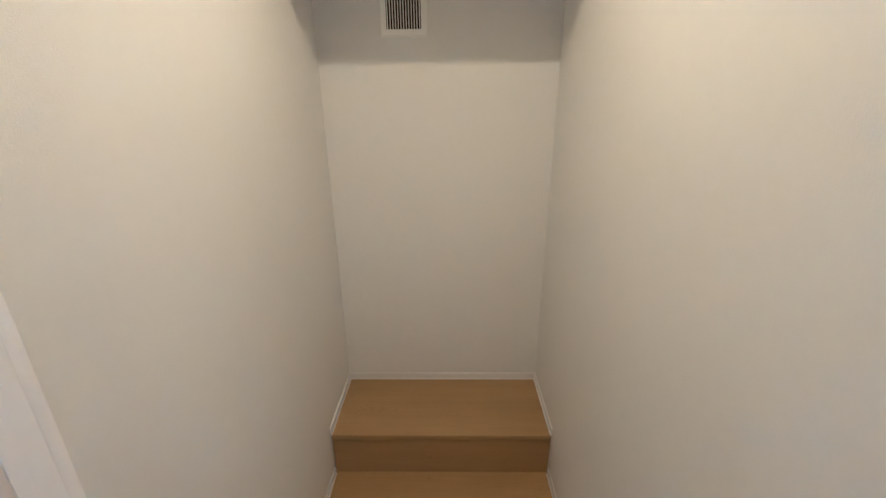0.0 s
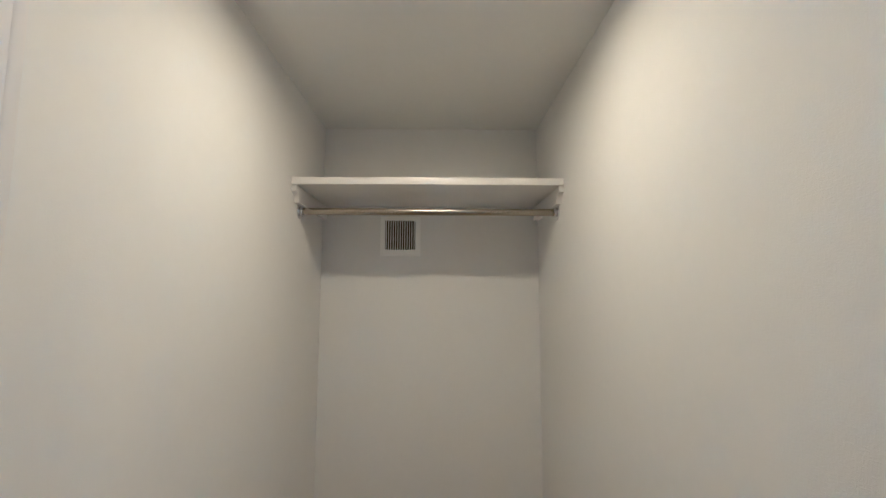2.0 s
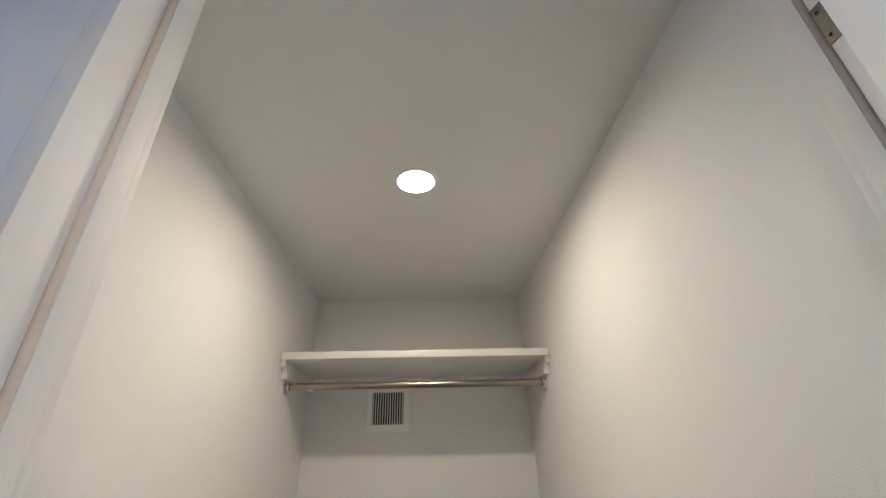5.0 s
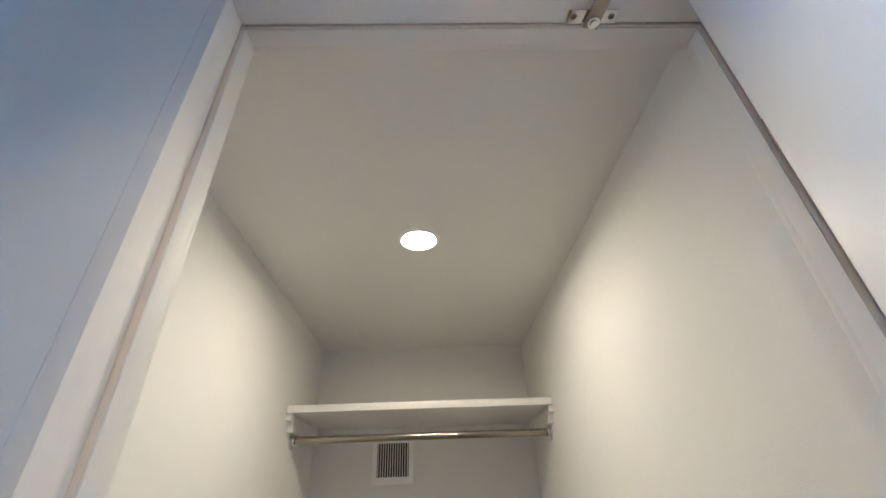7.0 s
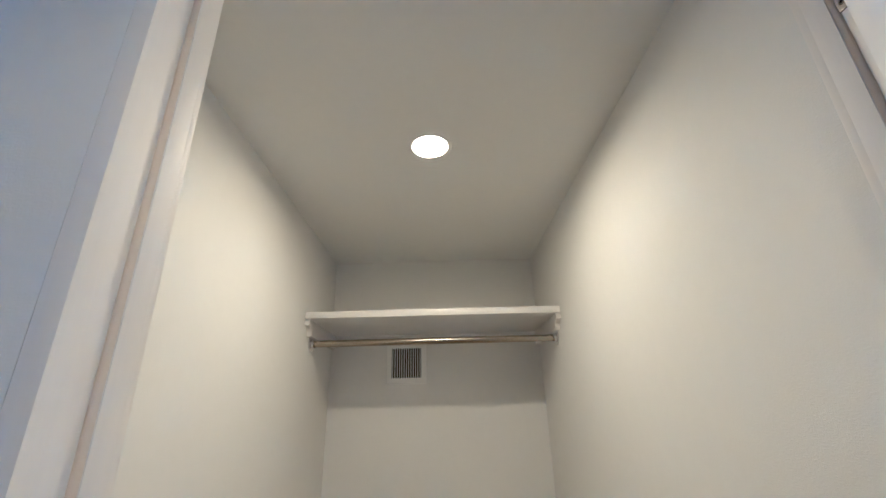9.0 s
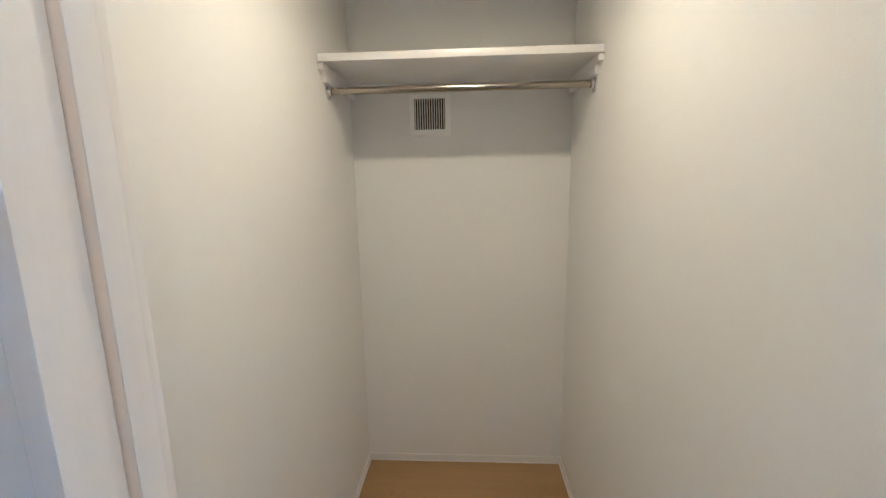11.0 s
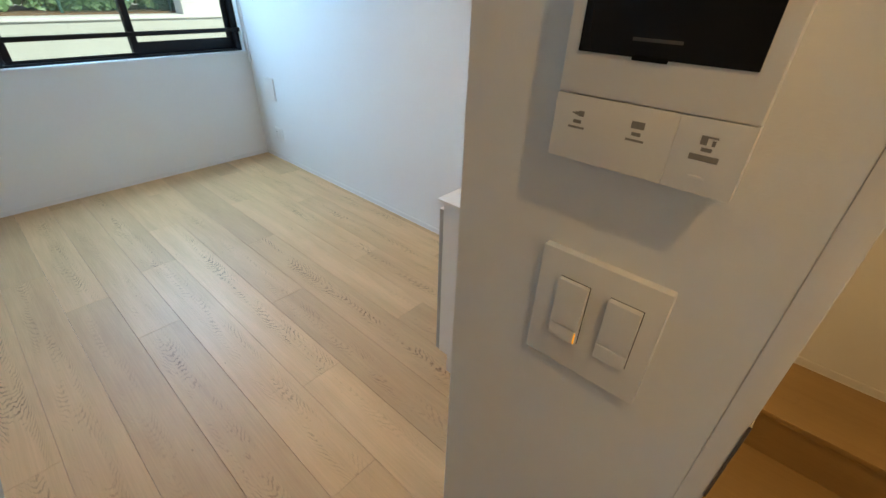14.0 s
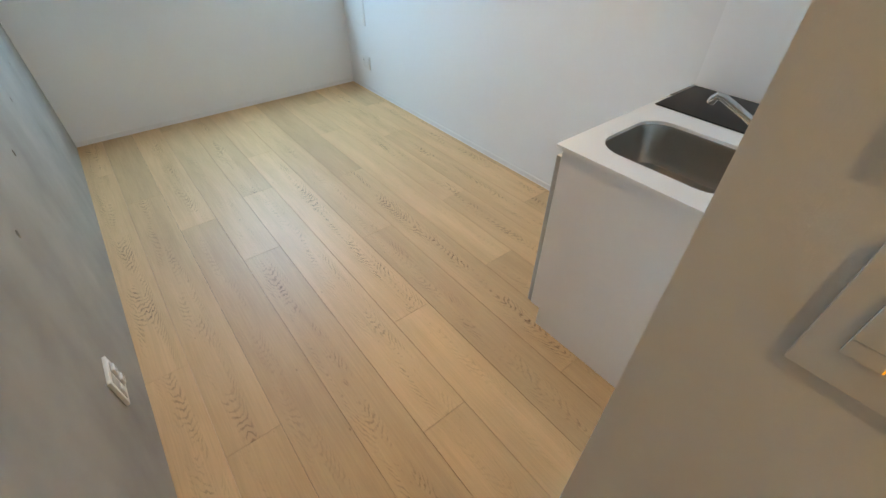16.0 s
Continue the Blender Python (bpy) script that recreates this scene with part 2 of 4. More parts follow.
BLACK_ALU = mat("black_aluminium", (0.018, 0.019, 0.022), 0.4, 0.6, spread=0.15, grain=90, bump=0.06)
SILL = mat("white_window_sill", (0.82, 0.82, 0.82), 0.3, spread=0.03, grain=30, bump=0.03)
FLOOR_OAK = oak("oiled_oak_floor", (0.72, 0.465, 0.24), (0.18, 0.092, 0.033), "X", 0.46, 0.26, 2.9)
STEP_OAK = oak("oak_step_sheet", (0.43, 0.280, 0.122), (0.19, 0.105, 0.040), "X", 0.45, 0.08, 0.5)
SUBFLOOR = mat("dark_plywood", (0.09, 0.065, 0.045), 0.8, spread=0.2, grain=30)
LENS = glowing("lit_diffuser", (1.0, 0.70, 0.40), 36.0)
ORANGE_LED = glowing("amber_pilot_light", (1.0, 0.36, 0.01), 0.6)
BLUE_LED = glowing("blue_status_light", (0.02, 0.12, 1.0), 0.45)
PANE = glass("window_glass", (0.84, 0.97, 0.96))
FROSTED = mat("frosted_pane", (0.36, 0.47, 0.46), 0.35, spread=0.08, grain=5, bump=0.05)
RENDER_WALL = mat("pale_render", (0.66, 0.65, 0.66), 0.85, spread=0.12, grain=30, bump=0.3, depth=0.003, stain=0.25, big=0.8)
OUT_WALL = mat("white_outer_wall", (0.5, 0.5, 0.48), 0.8, spread=0.08, grain=20, bump=0.2, stain=0.15)
GROUND = mat("pale_concrete_ground", (0.42, 0.4, 0.36), 0.9, spread=0.2, grain=12, bump=0.3, depth=0.004, stain=0.3, big=0.5)
SOIL = mat("brown_soil", (0.16, 0.1, 0.06), 0.95, spread=0.4, grain=30, bump=0.8, depth=0.02)
LEAF = mat("green_leaves", (0.15, 0.26, 0.12), 0.5, spread=0.6, grain=7, bump=0.1, stain=0.5, big=2.0)
WOOD_BARK = mat("hedge_stems", (0.1, 0.07, 0.045), 0.9, spread=0.3, grain=40, bump=0.4)
FENCE_GREEN = mat("green_fence_wire", (0.03, 0.09, 0.075), 0.5, spread=0.1, grain=30)


# ---- building helpers ----
def box(bm, x0, x1, y0, y1, z0, z1, bevel=0.0, seg=2):
    made = bmesh.ops.create_cube(bm, size=1.0)
    vs = made["verts"]
    bmesh.ops.scale(bm, vec=(x1 - x0, y1 - y0, z1 - z0), verts=vs)
    bmesh.ops.translate(bm, vec=((x0 + x1) / 2, (y0 + y1) / 2, (z0 + z1) / 2), verts=vs)
    if bevel:
        edges = list({e for v in vs for e in v.link_edges})
        bmesh.ops.bevel(bm, geom=edges, offset=bevel, segments=seg, profile=0.6, affect="EDGES")
    return bm


def boxes(*rows, bevel=0.0):
    bm = bmesh.new()
    for r in rows:
        box(bm, *r, bevel=bevel)
    return bm


def lathe(profile, n=40):
    """Turned about z from (radius, height) pairs."""
    bm = bmesh.new()
    rings = []
    for r, z in profile:
        if r < 1e-5:
            rings.append([bm.verts.new((0, 0, z))])
        else:
            rings.append([bm.verts.new((r * math.cos(2 * math.pi * i / n), r * math.sin(2 * math.pi * i / n), z)) for i in range(n)])
    for a, b in zip(rings, rings[1:]):
        for i in range(n):
            j = (i + 1) % n
            if len(a) == 1 and len(b) > 1:
                bm.faces.new((a[0], b[i], b[j]))
            elif len(b) == 1 and len(a) > 1:
                bm.faces.new((a[i], a[j], b[0]))
            elif len(a) > 1:
                bm.faces.new((a[i], a[j], b[j], b[i]))
    bmesh.ops.recalc_face_normals(bm, faces=bm.faces)
    return bm


def tube(points, radius, n=16):
    """A round bar along a line of points, with closed ends."""
    bm = bmesh.new()
    pts = [Vector(p) for p in points]
    rings = []
    up = Vector((0, 0, 1)) if abs((pts[1] - pts[0]).normalized().z) < 0.9 else Vector((0, 1, 0))
    for i, p in enumerate(pts):
        d = (pts[min(i + 1, len(pts) - 1)] - pts[max(i - 1, 0)]).normalized()
        u = d.cross(up).normalized()
        v = u.cross(d)
        r = radius[i] if isinstance(radius, (list, tuple)) else radius
        rings.append([bm.verts.new(p + r * (math.cos(2 * math.pi * k / n) * u + math.sin(2 * math.pi * k / n) * v)) for k in range(n)])
    for a, b in zip(rings, rings[1:]):
        for k in range(n):
            bm.faces.new((a[k], a[(k + 1) % n], b[(k + 1) % n], b[k]))
    bm.faces.new(rings[0])
    bm.faces.new(rings[-1])
    bmesh.ops.recalc_face_normals(bm, faces=bm.faces)
    return bm


def moved(bm, m):
    bmesh.ops.transform(bm, matrix=m, verts=bm.verts)
    return bm


def holed(bm, x0, x1, y0, y1, cx, cy, r, place, n=32):
    """A rectangle with a round hole; place(u, v) gives the point in the world. Returns the rim."""
    angles = [2 * math.pi * i / n for i in range(n)]
    angles += [math.atan2(y - cy, x - cx) % (2 * math.pi) for x in (x0, x1) for y in (y0, y1)]
    angles = sorted(angles)
    inner, outer = [], []
    for a in angles:
        c, s = math.cos(a), math.sin(a)
        far = min((((x1 if c > 0 else x0) - cx) / c) if abs(c) > 1e-9 else 1e9, (((y1 if s > 0 else y0) - cy) / s) if abs(s) > 1e-9 else 1e9)
        inner.append(bm.verts.new(place(cx + r * c, cy + r * s)))
        outer.append(bm.verts.new(place(cx + far * c, cy + far * s)))
    for i in range(len(angles)):
        j = (i + 1) % len(angles)
        bm.faces.new((inner[i], inner[j], outer[j], outer[i]))
    return inner


def smooth_by_angle(me):
    for p in me.polygons:
        p.use_smooth = True
    me.set_sharp_from_angle(angle=radians(35))


def solid(name, bm, material, origin=(0, 0, 0), smooth=True):
    """One mesh object from a bmesh in world places."""
    o = Vector(origin)
    if o.length:
        bmesh.ops.translate(bm, vec=-o, verts=bm.verts)
    me = bpy.data.meshes.new(name)
    bm.to_mesh(me)
    bm.free()
    me.materials.append(material)
    if smooth:
        smooth_by_angle(me)
    ob = new(name, me)
    ob.location = o
    return ob


def part(name, bm, material, parent, label="", smooth=True):
    """A mesh given in world places, as a child of a thing or of a part."""
    ob = solid(name, bm, material, smooth=smooth)
    base = parent.location.copy()
    if parent.parent:
        base += parent.parent.location
    ob.data.transform(Matrix.Translation(-base))
    ob.parent = parent
    return tagged(ob, label) if label else ob


def empty(name, origin, label, category, group="", kind=""):
    ob = new(name)
    ob.location = origin
    ob.empty_display_size = 0.05
    return tagged(ob, label, category, group, kind)


def setting(name, bm, material, label="", smooth=False):
    return tagged(solid(name, bm, material, smooth=smooth), label, name.rstrip("_0123456789").replace("_", " "), kind="structure")


# ---- the plan ----
TOP = CEIL + 0.2                 # walls run up past the ceiling sheet
NORTH, SOUTH, WEST, EAST = 1.6, -0.732, -3.9, 1.6
CW = 0.913                       # closet width, from x = 0
JL, JR, HEAD = 0.246, 0.896, 2.226  # clear opening of the closet door
LOW = -0.03

setting("wall_north", boxes((-4.2, EAST + 0.1, NORTH, NORTH + 0.15, LOW, TOP)), PAPER, "white papered wall behind closet and living room")
setting("wall_front", boxes((-0.068, JL - 0.0197, 0, 0.073, LOW, TOP), (JL - 0.0197, JR + 0.0197, 0, 0.073, HEAD + 0.0197, TOP), (JR + 0.0197, EAST, 0, 0.073, LOW, TOP)), PAPER,
        "white papered wall with the closet doorway")
setting("wall_partition", boxes((-0.068, 0, 0.073, NORTH, LOW, TOP)), PAPER, "white papered wall between closet and kitchen")
setting("wall_closet_side", boxes((CW, CW + 0.1, 0.073, NORTH, LOW, TOP)), PAPER, "white papered closet side wall")
# added out of view to close the hall and keep sunlight out
setting("wall_east", boxes((EAST, EAST + 0.1, SOUTH, NORTH, LOW, TOP)), PAPER, "unseen white papered wall added to close the hall")

# concrete wall with the tie holes left by its formwork
HOLES = [-1.387, -1.97, -2.59, -3.22]
bm = bmesh.new()
edges = [EAST + 0.1, -1.0] + [(a + b) / 2 for a, b in zip(HOLES, HOLES[1:])] + [-4.2]
onwall = lambda u, v: (u, SOUTH, v)
rims = []
for i, hx in enumerate(HOLES):
    rims.append(holed(bm, edges[i + 2], edges[i + 1], 0.5, 1.0, hx, 0.757, 0.0125, onwall, 20))
for rim in rims:
    deep = [bm.verts.new(v.co + Vector((0, -0.03, 0))) for v in rim]
    for i in range(len(rim)):
        j = (i + 1) % len(rim)
        bm.faces.new((rim[i], rim[j], deep[j], deep[i]))
    bm.faces.new(deep)
for u0, u1, v0, v1 in ((-4.2, EAST + 0.1, LOW, 0.5), (-4.2, EAST + 0.1, 1.0, TOP), (-1.0, EAST + 0.1, 0.5, 1.0)):
    bm.faces.new([bm.verts.new((u, SOUTH, v)) for u, v in ((u0, v0), (u1, v0), (u1, v1), (u0, v1))])
bmesh.ops.recalc_face_normals(bm, faces=bm.faces)
box(bm, -4.2, EAST + 0.1, SOUTH - 0.2, SOUTH - 0.04, LOW, TOP)
setting("wall_south", bm, CONCRETE, "grey fair-faced concrete wall with tie holes")

# window wall: two openings
SILL_Z, HEAD_Z = 0.945, 2.0
WINS = [(-0.07, 1.575), (-0.732, -0.36)]
setting("wall_west", boxes((WEST - 0.2, WEST, SOUTH, NORTH, LOW, SILL_Z - 0.02), (WEST - 0.2, WEST, SOUTH, NORTH, HEAD_Z, TOP),
        (WEST - 0.2, WEST, -0.36, -0.07, SILL_Z - 0.02, HEAD_Z), (WEST - 0.2, WEST, 1.575, NORTH, SILL_Z - 0.02, HEAD_Z)), PAPER, "white papered wall below and between the windows")

# ceiling sheet with two round cut-outs, and over it an added slab that blocks the sun
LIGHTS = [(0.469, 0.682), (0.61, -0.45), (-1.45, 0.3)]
bm = bmesh.new()
flat = lambda u, v: (u, v, CEIL)
holed(bm, 0.0, CW, 0.073, NORTH, *LIGHTS[0], 0.049, flat, 40)
holed(bm, -0.068, EAST, SOUTH, 0.0, *LIGHTS[1], 0.049, flat, 40)
# cut-out for the added living room lamp
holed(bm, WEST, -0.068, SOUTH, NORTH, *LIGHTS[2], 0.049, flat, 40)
bmesh.ops.recalc_face_normals(bm, faces=bm.faces)
for f in bm.faces:
    if f.normal.z > 0:
        f.normal_flip()
setting("ceiling", bm, CEILING, "flat white papered ceiling")
setting("roof_slab", boxes((-4.25, EAST + 0.15, SOUTH - 0.2, NORTH + 0.2, TOP, TOP + 0.2)), OUT_WALL, "plain unseen slab added over the flat to block the sun")

# floors
setting("subfloor", boxes((-4.2, EAST + 0.1, SOUTH - 0.1, NORTH + 0.1, -0.09, -0.016)), SUBFLOOR, "dark bed under the floorboards")
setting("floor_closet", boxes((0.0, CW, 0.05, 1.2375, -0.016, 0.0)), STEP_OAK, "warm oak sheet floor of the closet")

step = empty("closet_step", (CW / 2, 1.4, 0), "raised oak step across the back of the closet", "step")
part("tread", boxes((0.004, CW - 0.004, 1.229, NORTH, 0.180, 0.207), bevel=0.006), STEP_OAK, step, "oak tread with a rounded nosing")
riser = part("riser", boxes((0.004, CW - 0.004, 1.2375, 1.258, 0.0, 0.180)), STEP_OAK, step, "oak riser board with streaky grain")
mid = Vector((0, 1.248 - step.location.y, 0.09))
riser.data.transform(Matrix.Rotation(radians(-90), 4, "X") @ Matrix.Translation(-mid))   # its grain runs along the board
riser.location, riser.rotation_euler = mid, (radians(90), 0, 0)


def skirting(name, x0, x1, y0, y1, z, inward):
    """Low skirting with a bead of caulk along its foot; inward: the way it faces."""
    t = 0.0055
    ix, iy = inward
    if ix:
        a, b = (x0, x0 + ix * t) if ix > 0 else (x0 + ix * t, x0)
        body = (a, b, y0, y1, z, z + 0.034)
        bead = (x0 + ix * t if ix > 0 else x0 - t - 0.003, x0 + ix * t + 0.003 if ix > 0 else x0 - t, y0, y1, z, z + 0.004)
    else:
        a, b = (y0, y0 + iy * t) if iy > 0 else (y0 + iy * t, y0)
        body = (x0, x1, a, b, z, z + 0.034)
        bead = (x0, x1, y0 + iy * t if iy > 0 else y0 - t - 0.003, y0 + iy * t + 0.003 if iy > 0 else y0 - t, z, z + 0.004)
    ob = setting(name, boxes(body, bevel=0.0015), SKIRT, "low white skirting board", smooth=True)
    part("caulk", boxes(bead), CAULK, ob, "thin white bead of caulk")
    return ob


skirting("baseboard_1", 0.008, CW - 0.008, NORTH, NORTH, 0.207, (0, -1))
skirting("baseboard_2", 0.0, 0.0, 1.2295, NORTH, 0.207, (1, 0))
skirting("baseboard_3", CW, CW, 1.2295, NORTH, 0.207, (-1, 0))
skirting("baseboard_4", 0.0, 0.0, 0.08, 1.228, 0.0, (1, 0))
skirting("baseboard_5", CW, CW, 0.08, 1.228, 0.0, (-1, 0))
skirting("baseboard_6", WEST, WEST, SOUTH, NORTH, 0.0, (1, 0))
skirting("baseboard_7", WEST + 0.008, -0.7, NORTH, NORTH, 0.0, (0, -1))


# ---- closet door frame and door ----
frame_thing = empty("door_frame", ((JL + JR) / 2, 0.05, 0), "white doorway frame lining the closet opening", "door frame", kind="structure")
G0, G1 = 0.0415, 0.0466          # rubber seal, from its groove to the stop
SB, RB = 0.0690, 0.0800          # back of the stop and of the lining
FACE, CASE = -0.0008, 0.019       # front of the casing and its width
STOP, LINE = 0.0048, 0.0024      # how far the stop and the lining stand in from the jamb


def profile_bar(outline, z0, z1):
    """An upright bar from an outline in plan."""
    bm = bmesh.new()
    lo = [bm.verts.new((x, y, z0)) for x, y in outline]
    hi = [bm.verts.new((x, y, z1)) for x, y in outline]
    bm.faces.new(lo)
    bm.faces.new(hi[::-1])
    for k in range(len(lo)):
        m = (k + 1) % len(lo)
        bm.faces.new((lo[k], hi[k], hi[m], lo[m]))
    bmesh.ops.recalc_face_normals(bm, faces=bm.faces)
    return bm


for edge, into in ((JL, 1), (JR, -1)):
    def span(u0, u1):
        """Two places across the jamb, u counted into the opening."""
        return tuple(sorted((edge + into * u0, edge + into * u1)))
    part("jamb", boxes((*span(-CASE, 0), FACE, G0 - 0.0008, 0, HEAD + CASE), bevel=0.0014), FRAME, frame_thing)
    part("door_stop", boxes((*span(-0.014, STOP), G1 - 0.001, SB, 0, HEAD + 0.014), bevel=0.0012), FRAME, frame_thing)
    part("lining", boxes((*span(-0.0141, LINE), SB + 0.0004, RB, 0, HEAD + 0.0141), bevel=0.0008), FRAME, frame_thing)
    part("caulk", boxes((*span(-CASE - 0.0006, -CASE - 0.0001), 0.0005, 0.02, 0, HEAD + CASE)), SKIRT, frame_thing)
    seal = [(edge + into * u, y) for u, y in ((-0.008, G0 + 0.0004), (-0.0004, G0 + 0.0004), (0.0010, G0 + 0.0010), (0.0034, G1 - 0.0020), (0.0038, G1 - 0.0012), (-0.008, G1 - 0.0012))]
    part("gasket", profile_bar(seal, 0, HEAD - 0.002), GASKET, frame_thing, "beige rubber door seal")
part("head", boxes((JL, JR, FACE, G0 - 0.0008, HEAD, HEAD + CASE), bevel=0.0014), FRAME, frame_thing)
part("door_stop", boxes((JL + STOP, JR - STOP, G1 - 0.001, SB, HEAD - STOP, HEAD + 0.014), bevel=0.0012), FRAME, frame_thing)
part("lining", boxes((JL + LINE, JR - LINE, SB + 0.0004, RB, HEAD - LINE, HEAD + 0.0141), bevel=0.0008), FRAME, frame_thing)
part("gasket", boxes((JL + 0.003, JR - 0.003, G0 + 0.0004, G1 - 0.0012, HEAD - 0.0035, HEAD + 0.008), bevel=0.001), GASKET, frame_thing, "beige rubber door seal")
strike = part("strike_plate", boxes((JL - 0.001, JL + 0.0015, FACE - 0.0012, 0.0325, 1.10, 1.205), bevel=0.0005), HINGE_METAL, frame_thing, "bronze-grey metal strike plate")
# no real hole: its shade is a near-black patch on the plate
part("latch_hole", boxes((JL + 0.0012, JL + 0.0022, 0.004, 0.024, 1.13, 1.175)), DARK, strike)

door = empty("door_1", (JR - 0.012, FACE, 0), "white flush closet door standing open", "door", kind="structure")
DX0 = JR - 0.051
part("leaf", boxes((DX0, DX0 + 0.036, -0.640, FACE - 0.003, 0.008, HEAD - 0.006), bevel=0.001), DOOR_WHITE, door)
for hz in (0.22, 1.998):
    hinge = part("hinge", boxes((JR - 0.0015, JR + 0.001, 0.004, 0.0405, hz - 0.0255, hz + 0.0255), bevel=0.0004), HINGE_METAL, door, "bronze-grey steel butt hinge")
    part("knuckle", moved(lathe([(0, -0.0255), (0.004, -0.0255), (0.004, 0.0255), (0, 0.0255)], 14), pose(JR + 0.001, FACE - 0.004, hz)), HINGE_METAL, hinge)
    for sz in (-0.0165, 0.0165):
        part("screw", moved(lathe([(0, 0.0009), (0.0030, 0.0006), (0.0036, 0)], 12), pose(JR - 0.0015, 0.0345, hz + sz, 0, -90, 0)), STEEL, hinge)
        part("screw_slot", boxes((JR - 0.0027, JR - 0.0023, 0.0328, 0.0362, hz + sz - 0.0005, hz + sz + 0.0005), (JR - 0.0027, JR - 0.0023, 0.0340, 0.0350, hz + sz - 0.0017, hz + sz + 0.0017)), DARK, hinge)

stay = empty("door_stay", (0.735, 0.03, HEAD), "steel door stay arm screwed under the door head", "door stay")
part("bracket", boxes((0.699, 0.770, 0.0205, 0.0400, HEAD - 0.003, HEAD), bevel=0.0012), CHROME, stay, "polished steel bracket plate")
for sx in (0.708, 0.761):
    part("screw", moved(lathe([(0, -0.0015), (0.004, -0.0008), (0.0045, 0)], 14), pose(sx, 0.030, HEAD - 0.003)), HINGE_METAL, stay)
    part("screw_slot", boxes((sx - 0.002, sx + 0.002, 0.0295, 0.0305, HEAD - 0.0047, HEAD - 0.0043)), DARK, stay)
part("pivot", moved(lathe([(0, -0.013), (0.0045, -0.013), (0.005, -0.0105), (0.0085, -0.010), (0.009, -0.0085), (0.009, 0)], 20), pose(0.735, 0.0335, HEAD - 0.003)), CHROME, stay)
part("arm", moved(boxes((-0.0105, 0.0105, -0.235, 0.010, -0.004, -0.001), bevel=0.0008), pose(0.735, 0.0335, HEAD - 0.006, 0, 0, 8)), ARM_METAL, stay, "bronze-grey steel flat arm")


# ---- downlights ----
def downlight(x, y, label):
    thing = empty("downlight", (x, y, CEIL), label, "downlight", "ceiling downlights")
    part("trim_ring", moved(lathe([(0.0475, 0.001), (0.0475, -0.0015), (0.050, -0.0025), (0.056, -0.0015), (0.0575, 0.0)], 48), pose(x, y, CEIL)), PLASTIC, thing, "thin white trim ring")
    part("reflector", moved(lathe([(0.0475, 0.0), (0.046, 0.012), (0.044, 0.028)], 48), pose(x, y, CEIL)), PLASTIC, thing, "white reflector cup")
    part("diffuser", moved(lathe([(0, 0.0265), (0.0445, 0.0265)], 48), pose(x, y, CEIL)), LENS, thing, "glowing round diffuser")
    return thing


downlight(*LIGHTS[0], "small round recessed downlight glowing in the closet ceiling")
downlight(*LIGHTS[1], "small round recessed downlight glowing in the hall ceiling")
# unseen fitting, added to house the living room fill lamp
downlight(*LIGHTS[2], "unseen round downlight added as warm fill for the living room")


# ---- closet shelf, rod and vent ----
SZ = 1.932
shelf = empty("closet_shelf", (CW / 2, 1.4, SZ), "white melamine shelf across the closet on two cleats", "shelf")
part("board", boxes((0.002, CW - 0.002, 1.21, NORTH - 0.001, SZ, SZ + 0.024), bevel=0.001), WHITE_BOARD, shelf)
for side in (0, 1):
    bm = bmesh.new()
    ox = 0.0 if side == 0 else CW - 0.018
    outline = [(1.214, SZ - 0.006), (1.214, SZ - 0.022)] + [(1.214 + 0.034 * math.sin(a), SZ - 0.022 - 0.034 * (1 - math.cos(a))) for a in [math.pi / 2 * i / 8 for i in range(1, 9)]]
    outline += [(NORTH - 0.001, SZ - 0.056), (NORTH - 0.001, SZ - 0.006)]
    lo = [bm.verts.new((ox, y, z)) for y, z in outline]
    hi = [bm.verts.new((ox + 0.018, y, z)) for y, z in outline]
    bm.faces.new(lo)
    bm.faces.new(hi[::-1])
    for i in range(len(lo)):
        j = (i + 1) % len(lo)
        bm.faces.new((lo[i], hi[i], hi[j], lo[j]))
    bmesh.ops.recalc_face_normals(bm, faces=bm.faces)
    box(bm, ox + 0.002, ox + 0.016, 1.222, NORTH - 0.002, SZ - 0.006, SZ)
    part("cleat", bm, WHITE_BOARD, shelf, "white cleat with a rounded front")

RZ, RY = 1.857, 1.305
rod = empty("clothes_rod", (CW / 2, RY, RZ), "brushed steel clothes rod between chrome sockets", "clothes rod")
part("bar", tube([(0.004, RY, RZ), (CW / 2, RY, RZ), (CW - 0.004, RY, RZ)], 0.0125, 28), STEEL, rod)
for side in (0, 1):
    prof = [(0, 0.016), (0.0165, 0.016), (0.0175, 0.013), (0.0175, 0.006), (0.026, 0.0045), (0.0285, 0.002), (0.0285, 0)]
    part("socket", moved(lathe(prof, 32), pose(0.0 if side == 0 else CW, RY, RZ, 0, 90 if side == 0 else -90, 0)), CHROME, rod, "round chrome flange")

vent = empty("wall_vent", (0.33, NORTH, 1.806), "square white ventilation grille on the closet wall", "vent grille")
VX0, VX1, VZ0, VZ1, VY = 0.252, 0.41, 1.728, 1.884, NORTH
SX0, SX1, SO0, SO1 = 0.2665, 0.3935, 1.749, 1.872
part("frame", boxes((VX0, SX0, VY - 0.012, VY, VZ0, VZ1), (SX1, VX1, VY - 0.012, VY, VZ0, VZ1), (SX0, SX1, VY - 0.012, VY, SO1, VZ1), (SX0, SX1, VY - 0.012, VY, VZ0, SO0)), VENT_WHITE, vent)
part("flange", boxes((VX0 - 0.006, VX1 + 0.006, VY - 0.004, VY - 0.001, VZ0 - 0.006, VZ1 + 0.006), bevel=0.001), VENT_WHITE, vent)
